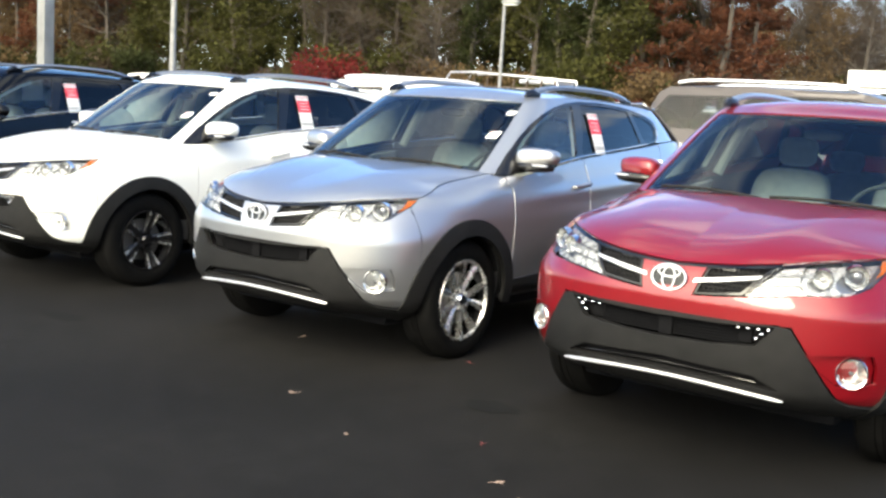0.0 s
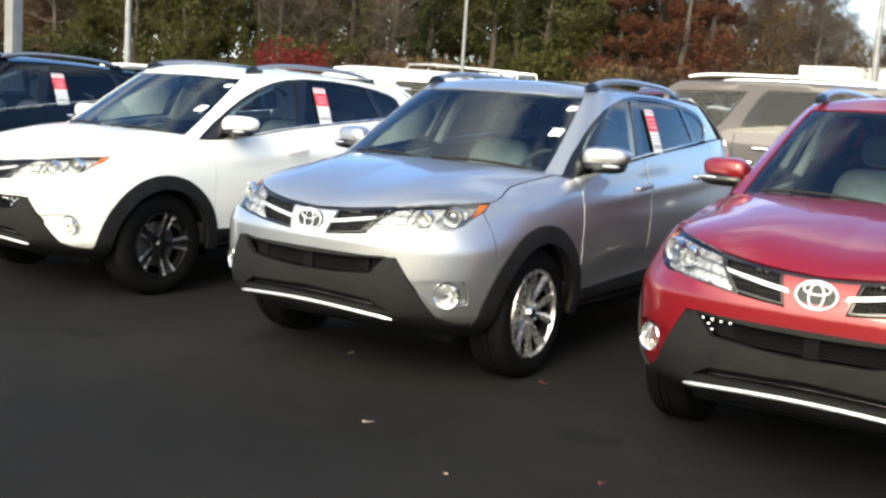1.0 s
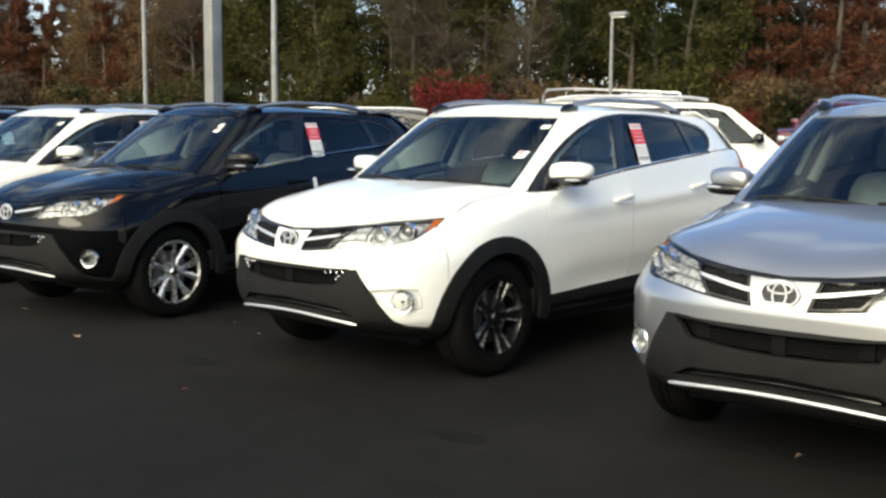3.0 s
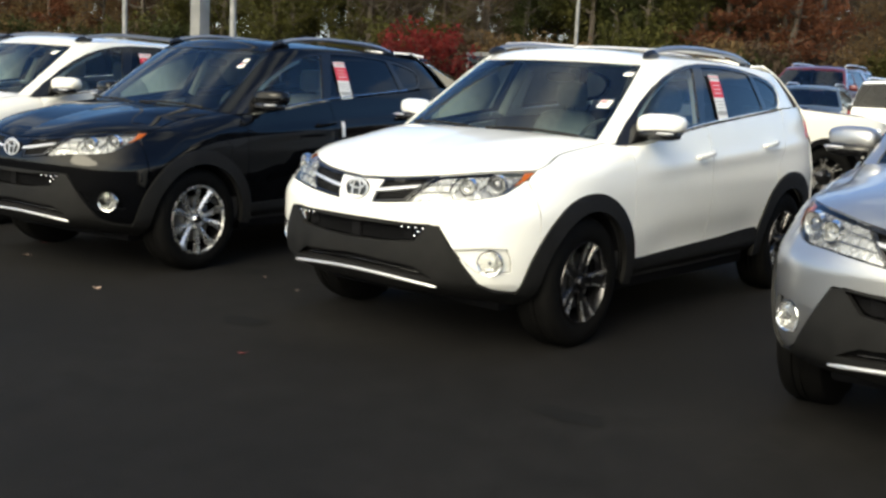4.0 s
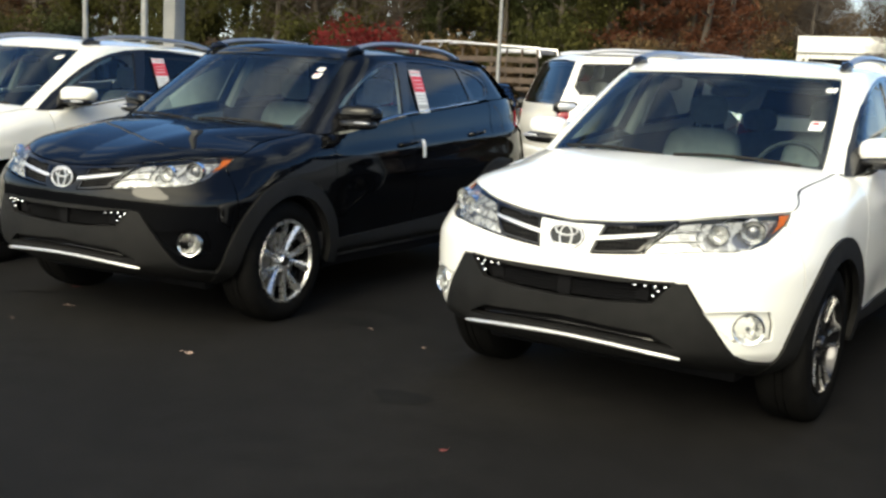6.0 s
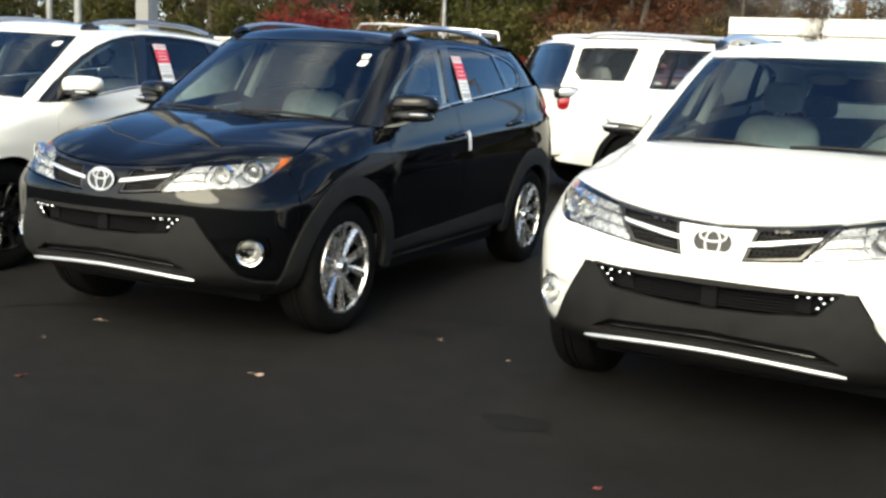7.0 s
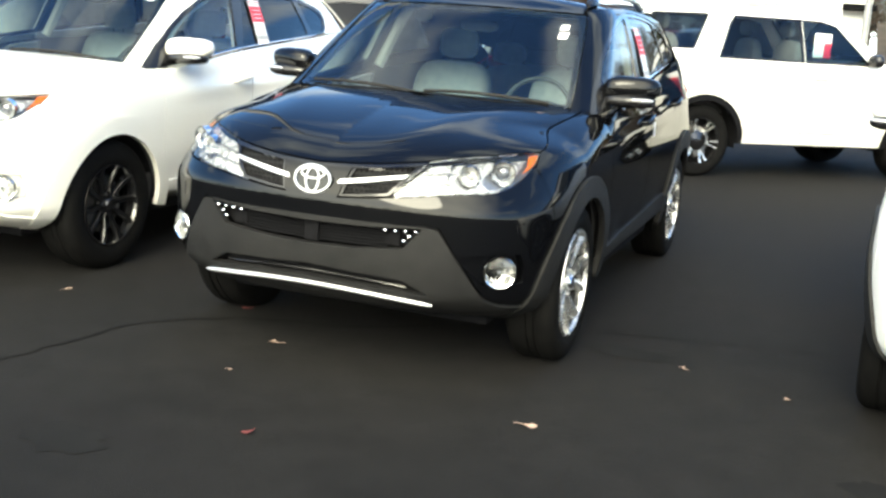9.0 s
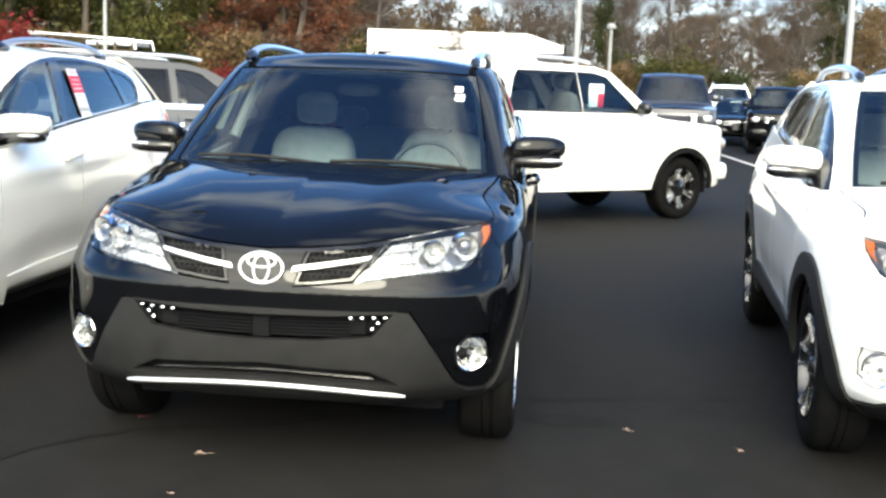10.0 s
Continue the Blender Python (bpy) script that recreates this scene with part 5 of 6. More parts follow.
def profile_pickup():
    line = [(-.85, .48), (-.92, .65), (-.92, 1.00), (-.86, 1.10), (-.4, 1.16), (.45, 1.20), (.52, 1.22), (1.05, 1.74), (1.25, 1.80), (2.3, 1.81), (2.55, 1.75), (2.72, 1.24), (2.80, 1.20), (4.50, 1.20), (4.55, .9), (4.52, .55)]
    win = [([(.80, 1.28), (1.12, 1.66), (1.3, 1.70), (1.62, 1.70), (1.64, 1.26)], SIDEGLASS), ([(1.72, 1.26), (1.70, 1.70), (2.35, 1.68), (2.5, 1.28)], PRIVACY)]
    return dict(kind="pickup truck", wide=([.3, .55, .85, 1.1, 1.25, 1.75, 1.85], [.92, .97, .99, .97, .93, .75, .70]), line=line, strip=[("nose", 0, 3), ("hood", 3, 6), ("windscreen", 6, 7), ("roof", 7, 10), ("rear_window", 10, 11), ("bed_cover", 11, 13), ("tail", 13, 15)],
                base=.48, wheels=(0, 3.55), radius=.40, windows=win, mirror=(.78, 1.34), nose_y=-.92, lamp_z=.93, bumper_z=.60, tail_lamp=(4.42, 1.06), cabin=(.55, 2.5), belt=1.22,
                handles=((1.48, 1.12), (2.2, 1.12)), seams=((.5, .6, 1.2), (1.67, .6, 1.24), (2.62, .6, 1.2)), bumper_mat=SATIN, corner=(.35, .2))


BAYS = "vehicles parked at an angle in the next row"
HEAD = 128.7   # nose towards +x and +y
suv = profile_suv()
suv["flares"] = VOID
suv["mirror_mat"] = GLOSSBLACK
suv["seat_mat"] = FABRIC
suv["windows"] = [(w_, SIDEGLASS if i_ == 0 else PRIVACY_LIGHT) for i_, (w_, g_) in enumerate(suv["windows"])]
tilted = Matrix.Rotation(radians(HEAD), 4, "Z")


def bay(x, y, wheelbase, half):
    """The pose that puts the near rear wheel's outer face at (x, y)."""
    return Matrix.Translation(Vector((x, y, 0)) - tilted @ Vector((-half, wheelbase, 0))) @ tilted


boxy = vehicle("suv", "white boxy SUV with bright six-spoke wheels", PAINT_PEARL, suv, "truck", bay(.50, 7.15, 2.79, .90), BAYS)
pane = [o for o in boxy.children_recursive if o.name.split(".")[0] == "side_window"][3]
tag = part("price_sheet", Soup().box((-.800, 1.20, 1.34), (-.795, 1.42, 1.60), .001), PAPER, pane, "white price sheet with a red band")
part("printed_band", Soup().box((-.806, 1.20, 1.34), (-.802, 1.29, 1.50), .001), REDINK, tag)
brown = profile_suv()
brown["handle_mat"] = CHROME
brown["moulding_mat"] = PAINT_BROWN
brown["flares"] = PAINT_BROWN
brown["windows"] = brown["windows"][:2] + [([(2.84, 1.30), (2.60, 1.71), (3.38, 1.69), (3.58, 1.40), (3.50, 1.32)], PRIVACY_LIGHT)]
vehicle("suv", "grey brown boxy SUV with chrome trim", PAINT_BROWN, brown, "truck", Matrix.Translation((5.59, 7.0, 0)) @ pose(0, 0, 0, 0, 0, 92) @ Matrix.Scale(1.06, 4) @ Matrix.Translation((.9, -2.79, 0)), BAYS)
gold = profile_crossover()
gold["handle_mat"] = GLOSSBLACK
vehicle("crossover_car", "champagne grey crossover with chrome window line", PAINT_GOLD, gold, "double", bay(-4.10, 6.85, 2.79, .90), BAYS)

FAR = "cars parked across the far aisle"
vehicle("pickup_truck", "dark navy pickup truck facing the aisle", PAINT_NAVY, profile_pickup(), "truck", pose(4.10, 21.5, 0, 0, 0, -5) @ Matrix.Diagonal((1, 1, 1.15, 1)), FAR)
vehicle("suv", "white SUV seen from behind with red lamps", PAINT_WHITE, profile_suv(), "truck", pose(1.2, 23.2, 0, 0, 0, 180), FAR)
blue = profile_crossover()
vehicle("crossover_car", "grey blue crossover parked across the aisle", PAINT_BLUE, blue, "double", pose(-1.3, 21.6, 0, 0, 0, 8), FAR)
vehicle("suv", "tall maroon SUV parked behind the grey blue one", PAINT_MAROON, profile_suv(), "truck", pose(-3.0, 27.2, 0, 0, 0, 0) @ Matrix.Scale(1.28, 4), FAR)
vehicle("suv", "white SUV far down the aisle", PAINT_WHITE, profile_suv(), "truck", pose(8.3, 38.4, 0, 0, 0, -8) @ Matrix.Diagonal((1, 1, 1.18, 1)), FAR)
vehicle("crossover_car", "small black hatchback facing the aisle", PAINT_BLACK, profile_crossover(), "double", pose(7.75, 33.2, 0, 0, 0, -8) @ Matrix.Scale(.95, 4), FAR)
vehicle("suv", "black SUV facing the aisle", PAINT_BLACK, profile_suv(), "truck", pose(7.95, 27.6, 0, 0, 0, -9) @ Matrix.Diagonal((1, 1, 1.08, 1)), FAR)
vehicle("sedan", "dark sedan with bright grille facing the aisle", PAINT_BLACK, profile_sedan(), "double", pose(-8.2, 20.5, 0, 0, 0, 20), FAR)


# ---- poles, lamps, building, far truck ----
GALV = mottle(material("galvanised steel", (0.5, 0.5, 0.5), 0.5, 0.3), (0.20, 0.20, 0.20), (0.30, 0.30, 0.295), 3, 6, (0.4, 0.6))
CONCRETE = mottle(material("concrete", (0.4, 0.39, 0.37), 0.9), (0.30, 0.29, 0.27), (0.45, 0.44, 0.41), 4, 6, None, 0.3, 60)
WHITEWALL = mottle(material("white painted wall panels", (0.78, 0.78, 0.76), 0.7), (0.72, 0.72, 0.70), (0.82, 0.82, 0.80), 0.5, 6, None, 0.1, 10)
BARK = mottle(material("grey brown bark", (0.10, 0.08, 0.06), 0.9), (0.035, 0.028, 0.022), (0.085, 0.070, 0.056), 4, 6, None, 0.6, 20, stretch=(1, 1, 0.2))


def square_post(x, y, h, w):
    ob = thing("light_pole", "tall square pale steel light pole on a concrete base", "light pole", "", pose(x, y, 0))
    part("pole", Soup().box((-w / 2, -w / 2, .5), (w / 2, w / 2, h), .012), GALV, ob)
    part("pole_base", Soup().lathe([(0, .55), (.24, .55), (.27, .52), (.27, 0)], 24, Matrix.Identity(4)), CONCRETE, ob)
    for s in (1, -1):
        part("lamp_arm", Soup().box((min(0, s * .9), -.04, h - .16), (max(0, s * .9), .04, h - .08), .01), GALV, ob)
        part("lamp_head", Soup().box((s * 1.2 - .35, -.2, h - .2), (s * 1.2 + .35, .2, h - .02), .03), GALV, ob)
    return ob


def round_post(x, y, h, r, head=True, dome=False):
    ob = thing("street_lamp", "slim pale steel lamp post with a box lamp head", "lamp post", "lamp posts round the car park", pose(x, y, 0))
    part("post", Soup().lathe([(r * 1.25, 0), (r * 1.2, .3), (r, 1.0), (r * .75, h)], 14, Matrix.Identity(4)), GALV, ob)
    if dome:
        part("lamp_head", Soup().lathe([(0, h + .16), (.10, h + .14), (.17, h + .06), (.17, h - .04), (.08, h - .08)], 18, Matrix.Identity(4)), GALV, ob)
    elif head:
        part("lamp_head", Soup().blob((.35, 0, h + .02), (.50, .20, .11), 3.4, 18, 10), GALV, ob)
        part("lamp_glass", Soup().box((.02, -.14, h - .13), (.70, .14, h - .085), .01), PAPER, ob)
    return ob


square_post(-5.15, 5.6, 9.0, .19)
tagged(round_post(-6.5, 5.4, 8.0, .035, False), "thin pale flag pole beside the car park", "pole")
round_post(-30.1, 30.9, 9.0, .16)
round_post(-17.5, 40.6, 6.75, .095)
tagged(round_post(3.6, 38.0, 4.15, .07, True, True), "slim grey lamp post with a small round top", "lamp post")
round_post(2.25, 36.0, 9.0, .12)
round_post(10.6, 31.0, 9.0, .12)

hall = thing("building", "long low white building with a flat roof", "building", "", pose(0, 0, 0))
FACE = [(-16.5, 0), (3.2, 0), (3.2, 6.4), (-.4, 7.5), (-16.5, 7.5)]
part("wall", Soup().add([(a, 105, b) for a, b in FACE] + [(a, 125, b) for a, b in FACE], [(0, 1, 2, 3, 4), (9, 8, 7, 6, 5)] + [(i, i + 5, (i + 1) % 5 + 5, (i + 1) % 5) for i in range(5)]), WHITEWALL, hall, angle=20)
part("roof_edge", Soup().box((-16.6, 104.85, 5.85), (-.2, 105.0, 5.98), .02), GALV, hall)
for i in range(9):
    part("wall_panel_joint", Soup().box((-15.2 + i * 2.0, 104.96, 0), (-15.16 + i * 2.0, 105.0, 5.9), .004), GALV, hall)
part("awning", Soup().box((.6, 103.6, 5.0), (3.6, 105, 5.6), .06), VOID, hall)
part("window_strip", Soup().box((-15.4, 104.9, 4.5), (-11.3, 105.0, 5.35), .02), VOID, hall)
RUST = mottle(material("rust brown truck bed", (0.16, 0.08, 0.05), 0.8), (0.045, 0.032, 0.024), (0.09, 0.062, 0.045), 2, 6)
tk = thing("flatbed_truck", "rusty flatbed truck with silver rack rails", "truck", "", pose(-25.4, 55, 0, 0, 0, -6))
part("bed", Soup().box((-4.2, -1.2, 1.1), (4.4, 1.2, 1.35), .04), RUST, tk)
for i in range(9):
    part("stake", Soup().box((-4.1 + i * 1.05, -1.2, 1.35), (-4.0 + i * 1.05, -1.1, 3.5), .01), RUST, tk)
for z in (1.7, 2.3, 2.9):
    part("side_board", Soup().box((-4.2, -1.22, z - .16), (4.4, -1.16, z + .16), .01), RUST, tk)
for dy in (-1.1, 1.1):
    part("rack_rail", Soup().tube([(-4.4, dy, 2.6), (-4.3, dy, 3.5), (-4.0, dy, 3.85), (-2, dy, 3.9), (4.4, dy, 3.6), (4.5, dy, 3.1)], .07, 8), SATIN, tk)
part("ladder_box", Soup().box((1.5, -1.0, 3.3), (4.3, 1.0, 3.55), .03), SATIN, tk)
cb = part("cab", Soup().box((-7.3, -1.2, .7), (-4.6, 1.2, 3.3), .18), PAINT_GOLD, tk)
part("cab_window", Soup().box((-7.0, -1.24, 2.1), (-5.0, -1.19, 3.0), .02), PRIVACY, cb)
for x in (-6.2, 2.0, 3.3):
    for dy in (-1.0, 1.0):
        part("wheel", Soup().lathe([(0, .12), (.3, .12), (.48, .1), (.52, 0), (.48, -.1), (0, -.12)], 20, pose(x, dy, .52, 90, 0, 0)), RUBBER, tk)
LINEPAINT = mottle(material("worn white line paint", (0.6, 0.6, 0.58), 0.8), (0.35, 0.35, 0.34), (0.68, 0.68, 0.66), 9, 8)
for i, (x, y, a) in enumerate(((6.1, 24.0, 0), (3.0, 24.0, 0), (0.1, 24.0, 0), (-2.9, 24.0, 0), (9.1, 24, 0))):
    tagged(part("parking_line", Soup().box((-.05, -2.6, .001), (.05, 4.6, .005)), LINEPAINT, None, "", pose(x, y, 0, 0, 0, a)), "worn white painted bay line on asphalt", "parking line", "bay lines", "structure")

# ---- trees ----
LEAF = {}


def leaf_material(name, lo, hi):
    m = mottle(material(name, lo, 0.7), lo, hi, 0.6, 5)
    t = m.node_tree
    g = t.nodes.new("ShaderNodeNewGeometry")
    mix = t.nodes.new("ShaderNodeHueSaturation")
    mr = t.nodes.new("ShaderNodeMapRange")
    mr.inputs[3].default_value, mr.inputs[4].default_value = 0.85, 1.15
    b = t.nodes["Principled BSDF"]
    src = b.inputs["Base Color"].links[0].from_socket
    t.links.new(g.outputs["Random Per Island"], mr.inputs[0])
    t.links.new(mr.outputs[0], mix.inputs["Value"])
    t.links.new(src, mix.inputs["Color"])
    t.links.new(mix.outputs[0], b.inputs["Base Color"])
    b.inputs["Specular IOR Level"].default_value = 0.15
    thin = t.nodes.new("ShaderNodeBsdfTranslucent")
    t.links.new(mix.outputs[0], thin.inputs["Color"])
    both = t.nodes.new("ShaderNodeMixShader")
    both.inputs[0].default_value = 0.4
    t.links.new(b.outputs[0], both.inputs[1])
    t.links.new(thin.outputs[0], both.inputs[2])
    t.links.new(both.outputs[0], t.nodes["Material Output"].inputs[0])
    return m


LEAF["green"] = leaf_material("olive green leaves", (0.036, 0.040, 0.010), (0.080, 0.076, 0.022))
LEAF["dark"] = leaf_material("dark evergreen leaves", (0.022, 0.029, 0.01), (0.052, 0.058, 0.019))
LEAF["rust"] = leaf_material("rust brown needles", (0.075, 0.028, 0.014), (0.125, 0.048, 0.025))
LEAF["bare"] = leaf_material("dry brown twigs", (0.055, 0.038, 0.027), (0.10, 0.072, 0.05))
LEAF["red"] = leaf_material("crimson leaves", (0.10, 0.012, 0.012), (0.18, 0.025, 0.022))
LEAF["tan"] = leaf_material("tan dry leaves", (0.1, 0.066, 0.032), (0.19, 0.125, 0.062))


def tree_meshes(kind, seed, height, spread, leaves, size):
    """Trunk and limbs in one mesh, leaf clumps in another."""
    rnd = random.Random(seed)
    wood = Soup()
    tips = []
    shrub = kind in ("red",) or height < 4

    def limb(p, d, length, r, depth):
        pts, rad = [p], [r]
        n = 4
        for i in range(n):
            d = (d + Vector((rnd.uniform(-1, 1), rnd.uniform(-1, 1), rnd.uniform(-.3, .7))) * .18).normalized()
            p = p + d * length / n
            pts.append(p)
            rad.append(r * (1 - .75 * (i + 1) / n))
            tips.append((p.copy(), depth))
            if depth > 0 and i > 0:
                for _ in range(2 if depth > 1 else 3):
                    a = rnd.uniform(0, 2 * math.pi)
                    e = Vector((math.cos(a), math.sin(a), rnd.uniform(.1, .8))).normalized()
                    limb(p, e, length * rnd.uniform(.40, .6), r * .45 * (1 - .5 * i / n), depth - 1)
        wood.tube(pts, rad, 5 if depth else 3)
    if shrub:
        for k in range(7):
            a = rnd.uniform(0, 2 * math.pi)
            limb(Vector((rnd.uniform(-.3, .3), rnd.uniform(-.3, .3), 0)), Vector((math.cos(a) * .5, math.sin(a) * .5, 1)).normalized(), height * .8, .04, 1)
    else:
        h, p, d = 0, Vector((0, 0, 0)), Vector((0, 0, 1))
        pts, rad = [p], [height * .022]
        n = 9
        for i in range(n):
            d = (d + Vector((rnd.uniform(-1, 1), rnd.uniform(-1, 1), 1.2)) * .08).normalized()
            p = p + d * height / n
            pts.append(p)
            rad.append(height * .022 * (1 - .9 * (i + 1) / n))
            if i >= 1:
                w = spread * (1.05 - i / n) if kind == "rust" else spread * (.55 + .45 * math.sin(math.pi * min(1, i / n + .15)))
                for _ in range(4 if kind == "bare" else 3):
                    a = rnd.uniform(0, 2 * math.pi)
                    e = Vector((math.cos(a), math.sin(a), rnd.uniform(.15, .9) if kind != "rust" else rnd.uniform(-.05, .35))).normalized()
                    limb(p, e, w * rnd.uniform(.7, 1.1), height * .008 * (1.2 - i / n), 2 if kind == "bare" else 1)
        wood.tube(pts, rad, 7)
    V, F = [], []
    for k in range(leaves):
        c, _ = tips[rnd.randrange(len(tips))]
        if kind in ("green", "dark", "tan") and rnd.random() < .35:
            c = c * rnd.uniform(.75, 1.0)
        c = c + Vector([rnd.gauss(0, 1) for _ in range(3)]) * (size * (1.6 if kind != "bare" else 2.2))
        if c.z < .1:
            c.z = rnd.uniform(.1, .6)
        a, b = Vector([rnd.gauss(0, 1) for _ in range(3)]).normalized(), Vector([rnd.gauss(0, 1) for _ in range(3)])
        b = (b - a * b.dot(a)).normalized()
        s = size * rnd.uniform(.5, 1.3)
        la, lb = (s, s * .62) if kind not in ("bare",) else (s * 2.2, s * .10)
        q = len(V)
        V += [c - a * la, c - b * lb + a * la * .1, c + a * la, c + b * lb - a * la * .1]
        F.append((q, q + 1, q + 2, q + 3))
    return wood.mesh("trunk", BARK, 60), Soup().add(V, F), kind


def crown_mesh(soup, mat):
    me = bpy.data.meshes.new("crown")
    me.from_pydata(soup.v, [], soup.f)
    me.materials.append(mat)
    return me


TREES = {}
for kind, n, h, sp, lv, sz in (("green", 3, 13, 3.4, 8500, .12), ("dark", 3, 15, 2.2, 9000, .115), ("rust", 2, 13, 2.9, 9000, .105), ("bare", 4, 14, 4.2, 8500, .13), ("tan", 2, 11, 3.8, 8000, .11), ("red", 2, 3.6, 1.8, 4200, .08)):
    for k in range(n):
        w, c, _ = tree_meshes(kind, 100 * n + k * 7 + int(h), h, sp, lv, sz)
        TREES.setdefault(kind, []).append((w, crown_mesh(c, LEAF[kind])))
        if kind != "red":
            w, c, _ = tree_meshes(kind, 1000 * n + k * 7 + int(h), h, sp, lv // 2 if kind != "bare" else 6000, sz * 1.4)
            TREES.setdefault("far " + kind, []).append((w, crown_mesh(c, LEAF[kind])))
for k in range(2):
    w, c, _ = tree_meshes("green", 900 + k, 3.4, 2.2, 4000, .10)
    TREES.setdefault("brush", []).append((w, crown_mesh(c, LEAF[("green", "tan")[k]])))
    w, c, _ = tree_meshes("tan", 950 + k, 3.0, 2.2, 3600, .10)
    TREES["brush"].append((w, crown_mesh(c, LEAF[("bare", "dark")[k]])))
WORDS = {"green": ("tree", "leafy olive green tree at the wood's edge"), "dark": ("tree", "dark ivy-covered evergreen tree in the wood"), "rust": ("tree", "rust brown cypress in autumn colour"),
         "bare": ("tree", "bare grey brown tree in winter"), "tan": ("tree", "tree with dry tan leaves"), "red": ("shrub", "crimson autumn shrub beside the wood"), "brush": ("shrub", "tangled brush at the wood's edge")}


def plant(kind, x, y, scale, turn, z=0.0):
    own = TREES["far " + kind] if "far " + kind in TREES and (y > 120 or y < 40) else TREES[kind]
    w, c = own[int(abs(x * 7 + y * 13)) % len(own)]
    nm, label = WORDS[kind]
    ob = thing(nm, label, nm, "trees round the car park", pose(x, y, z, 0, 0, turn) @ Matrix.Diagonal((scale, scale, scale * 1.0, 1)))
    part("trunk", w, None, ob)
    part("crown", c, None, ob)
    return ob


rnd = random.Random(5)
def mix_for(x):
    """What grows along the edge of the wood, from the far end of the row to the building."""
    if x < -66:
        return ("rust", "bare", "rust", "tan")
    if x < -54:
        return ("rust", "bare", "tan", "green")
    if x < -37:
        return ("green", "bare", "green", "dark")
    if x < -31:
        return ("rust", "bare", "green")
    if x < -19:
        return ("dark", "green", "dark", "bare")
    return ("rust", "rust", "bare")


BANK = mottle(material("leaf litter bank", (0.06, 0.045, 0.03), 0.95), (0.030, 0.024, 0.015), (0.075, 0.055, 0.035), 0.5, 8, None, 0.8, 5)


def bank(x0, x1, y, deep, high, bend=0.0):
    V, F = [], []
    n, k = 40, 8
    for i in range(n + 1):
        for j in range(k + 1):
            x = x0 + (x1 - x0) * i / n
            t = j / k
            z = high * (t * t * (3 - 2 * t)) * (1 + .25 * noise.noise(Vector((x * .05, t * 3, 1.3)))) if 0 < j else -.02
            V.append((x, y + deep * t + 1.5 * noise.noise(Vector((x * .08, 0, t))), z))
    for i in range(n):
        F += [(i * (k + 1) + j, (i + 1) * (k + 1) + j, (i + 1) * (k + 1) + j + 1, i * (k + 1) + j + 1) for j in range(k)]
    return Soup().add(V, F)


# the wood runs obliquely: its edge is nearer at the far end of the row
def edge_y(x):
    return 62 + 0.10 * (x + 20)


tagged(part("wooded_bank", bank(-130, -24, 60, 26, 4.5), BANK), "leaf-covered bank below the wood", "bank", "", "structure")
x = -120.0
while x < -13:
    for row in range(3):
        kind = rnd.choice(mix_for(x))
        plant(kind, x + rnd.uniform(-1, 1), edge_y(x) + row * 5 + rnd.uniform(-1.5, 1.5), rnd.uniform(.88, 1.12), rnd.uniform(0, 360), row * 1.2)
    plant("brush", x + rnd.uniform(-1, 1), edge_y(x) - 3 + rnd.uniform(-1, 1), rnd.uniform(.9, 1.5), rnd.uniform(0, 360))
    if rnd.random() < .7:
        plant("brush", x + 1.5 + rnd.uniform(-1, 1), edge_y(x) - 2 + rnd.uniform(-1, 1), rnd.uniform(1.0, 1.7), rnd.uniform(0, 360))
    x += 2.7
for x, y, s in ((-13.9, 23.0, .86), (-14.9, 48.0, .68)):
    plant("red", x, y, s, rnd.uniform(0, 360))
# open wood behind the building and the far aisle
x = -64.0
while x < 120:
    for row in range(3):
        plant(rnd.choice(("rust", "bare", "rust", "tan") if x < -24 else ("bare", "bare", "tan", "bare")), x + rnd.uniform(-2, 2), 132 + row * 9 + rnd.uniform(-3, 3), rnd.uniform(1.05, 1.4) if x < -20 else rnd.uniform(.85, 1.12), rnd.uniform(0, 360))
    x += 4.5
x = -38.0
while x < -17:
    plant(rnd.choice(("bare", "rust", "tan", "bare")), x + rnd.uniform(-1, 1), 118 + rnd.uniform(-5, 5), rnd.uniform(1.1, 1.35), rnd.uniform(0, 360))
    plant("brush", x + rnd.uniform(-1, 1), 108 + rnd.uniform(-3, 3), rnd.uniform(1.4, 2.2), rnd.uniform(0, 360))
    x += 1.9
x = 6.0
while x < 90:
    plant(rnd.choice(("bare", "bare", "tan", "bare", "dark")), x + rnd.uniform(-2, 2), 92 + rnd.uniform(-5, 5), rnd.uniform(.66, .96), rnd.uniform(0, 360))
    plant("brush", x + rnd.uniform(-2, 2), 84 + rnd.uniform(-2, 2), rnd.uniform(1.0, 1.6), rnd.uniform(0, 360))
    x += 3.6
tagged(part("wooded_bank", bank(4, 130, 84, 40, 4.5), BANK), "leaf-covered bank below the wood", "bank", "", "structure")
plant("bare", -5.2, 83, .46, 40)   # small bare tree before the building
# added low brush, never in view: closes the place behind the viewer, shapes paint reflections
for i in range(46):
    a = radians(-10 - 205 * i / 45)
    plant("brush", 6 + 97 * math.cos(a), 4 + 97 * math.sin(a), rnd.uniform(1.2, 2.0), rnd.uniform(0, 360))


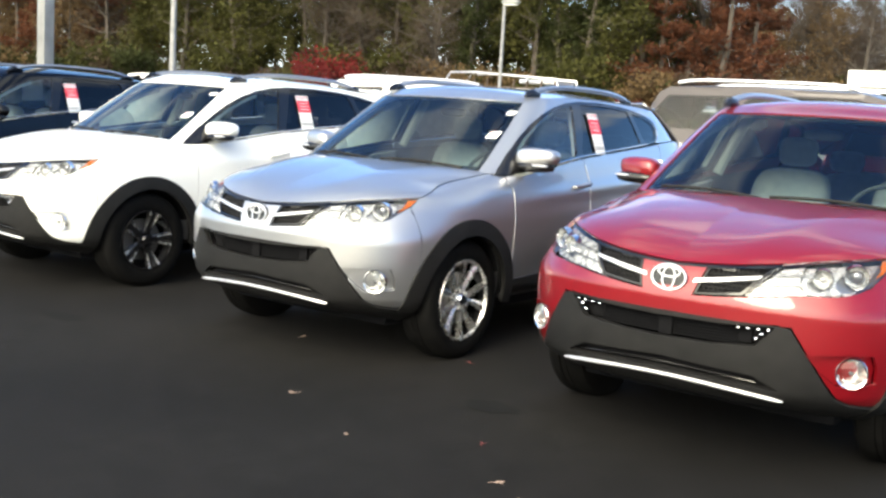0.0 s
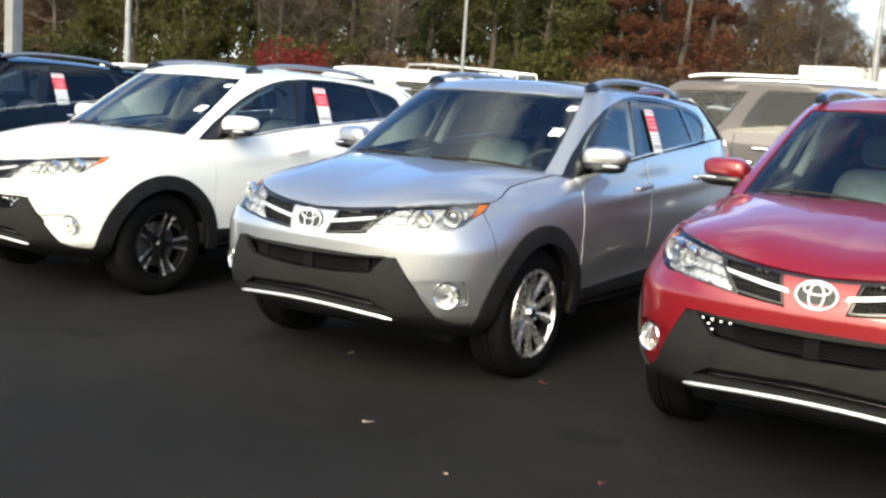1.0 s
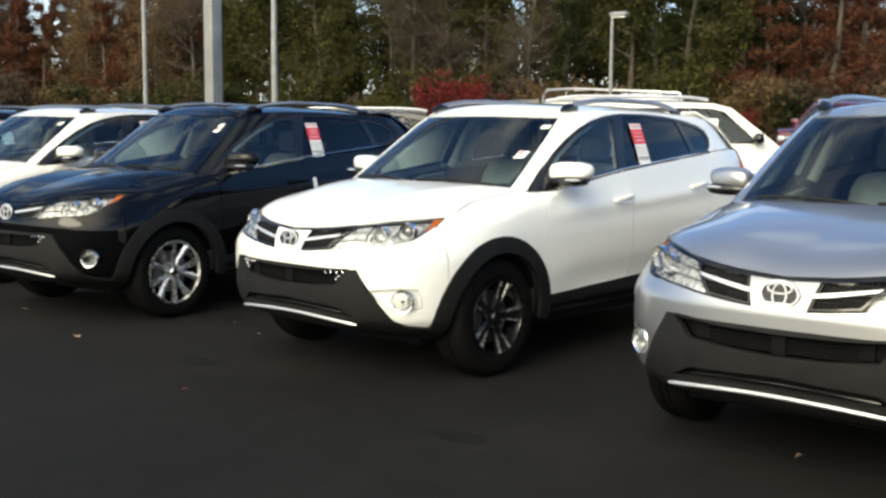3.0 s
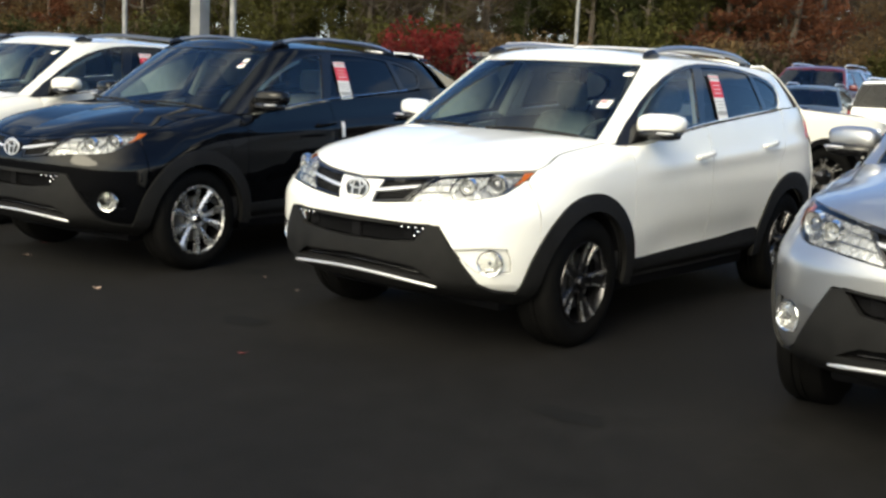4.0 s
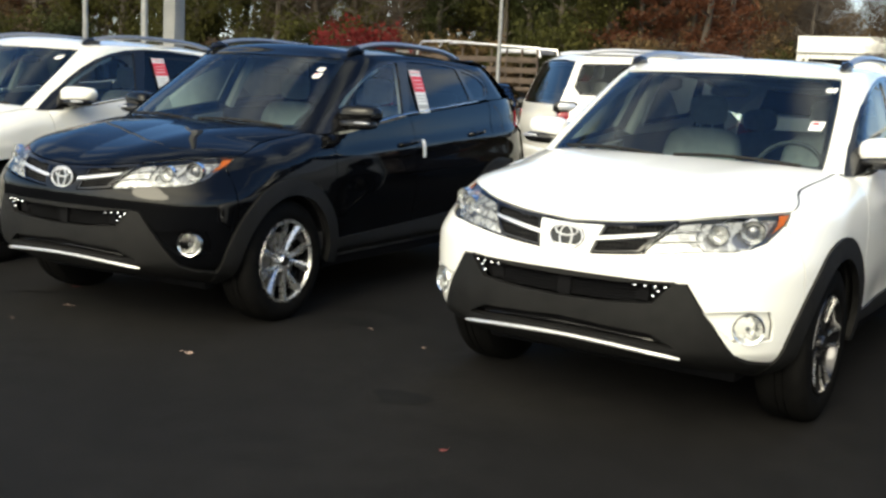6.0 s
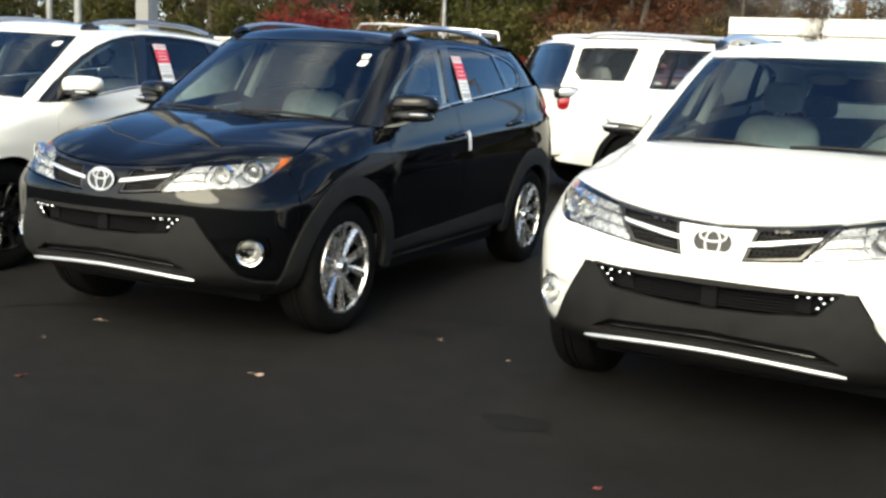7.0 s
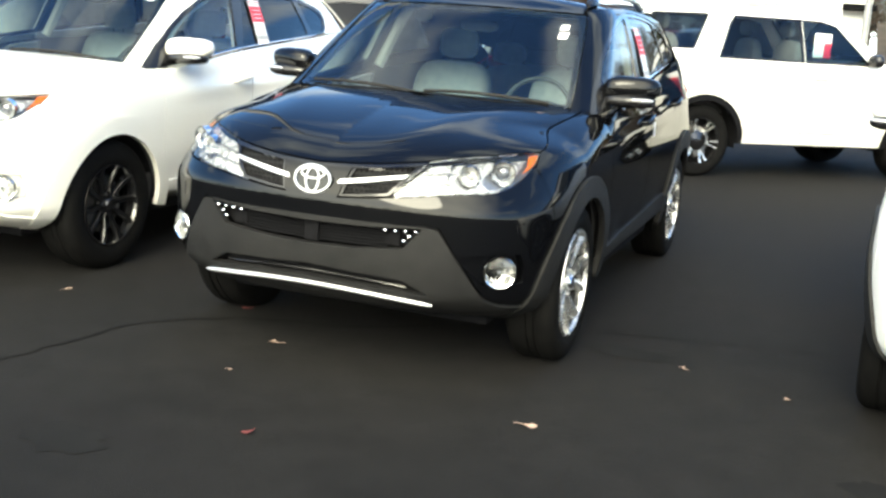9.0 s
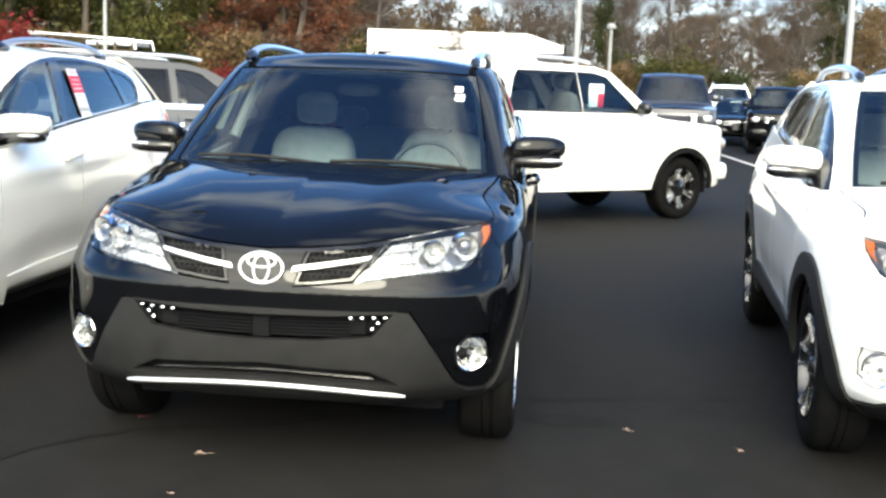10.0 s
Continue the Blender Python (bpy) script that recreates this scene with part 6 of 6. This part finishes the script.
# ---- ground ----
def asphalt():
    m = mottle(material("dark asphalt", (0.02, 0.02, 0.02), 0.9, spec=0.12), (0.0071, 0.0068, 0.0067), (0.0130, 0.0121, 0.0116), 0.55, 9, (0.8, 0.97), 0.55, 150)
    t = m.node_tree
    b = t.nodes["Principled BSDF"]
    co = t.nodes.new("ShaderNodeTexCoord")
    v = t.nodes.new("ShaderNodeTexVoronoi")       # single pale stones in the surface
    v.inputs["Scale"].default_value = 70
    t.links.new(co.outputs["Object"], v.inputs["Vector"])
    r = t.nodes.new("ShaderNodeMapRange")
    r.inputs[1].default_value, r.inputs[2].default_value, r.inputs[3].default_value, r.inputs[4].default_value = 0.05, 0.35, 1.5, 0.85
    t.links.new(v.outputs["Distance"], r.inputs[0])
    w = t.nodes.new("ShaderNodeTexNoise")         # worn and darker patches a hand across
    w.inputs["Scale"].default_value, w.inputs["Detail"].default_value, w.inputs["Roughness"].default_value = 5.5, 5, 0.65
    t.links.new(co.outputs["Object"], w.inputs["Vector"])
    q = t.nodes.new("ShaderNodeMapRange")
    q.inputs[1].default_value, q.inputs[2].default_value, q.inputs[3].default_value, q.inputs[4].default_value = 0.32, 0.68, 0.78, 1.2
    t.links.new(w.outputs[0], q.inputs[0])
    k = t.nodes.new("ShaderNodeMath")
    k.operation = "MULTIPLY"
    t.links.new(r.outputs[0], k.inputs[0])
    t.links.new(q.outputs[0], k.inputs[1])
    h = t.nodes.new("ShaderNodeHueSaturation")
    src = b.inputs["Base Color"].links[0].from_socket
    t.links.new(src, h.inputs["Color"])
    t.links.new(k.outputs[0], h.inputs["Value"])
    t.links.new(h.outputs[0], b.inputs["Base Color"])
    return m


ASPHALT = asphalt()
g = Soup().add([(-500, -300, 0), (500, -300, 0), (500, 700, 0), (-500, 700, 0)], [(0, 1, 2, 3)])
tagged(part("ground", g, ASPHALT), "dark asphalt car park", "ground", "", "structure")

TAR = material("tar filled crack", (0.0055, 0.0053, 0.0052), 0.9, spec=0.1)
STAIN = mottle(material("oil stain", (0.005, 0.005, 0.005), 0.9, spec=0.1), (0.0062, 0.0062, 0.0063), (0.0098, 0.0096, 0.0094), 6, 5)


def crack(points, width, seed):
    r_ = random.Random(seed)
    pts = []
    for (a, b), (c, d) in zip(points, points[1:]):
        n = max(2, int(math.hypot(c - a, d - b) / .05))
        pts += [(a + (c - a) * i / n + r_.gauss(0, .008), b + (d - b) * i / n + r_.gauss(0, .008)) for i in range(n)]
    V, F = [], []
    for i, (a, b) in enumerate(pts):
        c, d = pts[min(i + 1, len(pts) - 1)]
        e, f = pts[max(i - 1, 0)]
        k = math.hypot(c - e, d - f) + 1e-9
        w = width * r_.uniform(.4, 1.2)
        V += [(a - (d - f) / k * w, b + (c - e) / k * w, .004), (a + (d - f) / k * w, b - (c - e) / k * w, .004)]
    F = [(2 * i, 2 * i + 1, 2 * i + 3, 2 * i + 2) for i in range(len(pts) - 1)]
    ob = part("pavement_crack", Soup().add(V, F), TAR)
    return tagged(ob, "dark irregular crack in the asphalt", "crack", "cracks in the asphalt", "structure")


crack([(-2.6, -2.6), (-1.6, -1.9), (-1.12, -1.34), (-1.06, -1.0), (-1.03, -.68), (-.85, -.43), (-.65, -.27), (-.1, -.1), (.4, .3)], .010, 1)
crack([(.5, .38), (.96, .51), (1.4, .62), (1.82, .71), (2.3, .8)], .006, 2)
for sx_, sy_, a_, b_, seed in ((1.12, .22, .20, .10, 1), (-.40, -1.84, .16, .12, 2), (7.5, -1.0, .16, .10, 3), (4.4, -1.2, .2, .09, 4), (2.2, -.9, .14, .1, 5)):
    r_ = random.Random(seed)
    lp = [(sx_ + a_ * math.cos(t_) * r_.uniform(.7, 1.2), sy_ + b_ * math.sin(t_) * r_.uniform(.7, 1.2)) for t_ in np.linspace(0, 2 * math.pi, 22)[:-1]]
    tagged(part("oil_stain", Soup().add([(a, b, .003) for a, b in lp] + [(sx_, sy_, .003)], [(i, (i + 1) % 21, 21) for i in range(21)]), STAIN), "dark oil stain on the asphalt", "stain", "stains on the asphalt", "structure")

# fallen leaves
LEAVES = {"pale": mottle(material("pale dry leaf", (0.4, 0.3, 0.24), 0.8), (0.18, 0.12, 0.09), (0.36, 0.27, 0.22), 30, 4), "red": mottle(material("red fallen leaf", (0.22, 0.03, 0.03), 0.8), (0.08, 0.016, 0.015), (0.18, 0.04, 0.036), 30, 4)}


def leaf_mesh(seed, mat):
    r_ = random.Random(seed)
    V, n = [], 13
    for i in range(n):
        t_ = math.pi * 2 * i / n
        k = (.75 + .35 * math.cos(3 * t_)) * r_.uniform(.8, 1.15)
        V.append((.036 * k * math.cos(t_), .026 * k * math.sin(t_), .006 + .014 * abs(math.sin(t_)) * r_.uniform(.3, 1.2)))
    V.append((0, 0, .005))
    s = Soup().add(V, [(i, (i + 1) % n, n) for i in range(n)])
    s.tube([(.03, 0, .008), (.05, .006, .012), (.065, .016, .008)], .0015, 4)
    return s.mesh("fallen_leaf", LEAVES[mat], 50)


LEAF_MESH = {(m_, k): leaf_mesh(10 * k + len(m_), m_) for m_ in LEAVES for k in range(3)}
SPOTS_ON_GROUND = ((-.33, -.53, 1.0, "pale"), (.11, -1.50, .95, "red"), (.97, -.94, 1.25, "pale"), (-1.62, -.31, .9, "pale"), (1.38, .13, .8, "pale"), (-.72, -.12, .8, "red"), (1.84, -.06, .6, "pale"), (4.85, -2.42, .6, "pale"),
                   (5.82, -.50, .95, "pale"), (6.91, -.30, 1.0, "red"), (6.64, -1.53, .9, "pale"), (7.26, -1.87, .6, "pale"), (8.10, -1.94, .9, "pale"), (7.78, -1.55, .8, "red"), (8.25, -2.05, .6, "pale"), (2.71, -1.43, .8, "red"), (-.30, -.95, .5, "pale"))
for i, (a, b, sc, kind) in enumerate(SPOTS_ON_GROUND):
    lf = part("fallen_leaf", LEAF_MESH[(kind, i % 3)], None, None, "", pose(a, b, .001, 0, 0, i * 77) @ Matrix.Diagonal((sc * .8, sc * .8, sc * .6, 1)))
    tagged(lf, "curled pale dry leaf on the asphalt" if kind == "pale" else "curled red autumn leaf on the asphalt", "leaf", "fallen leaves")
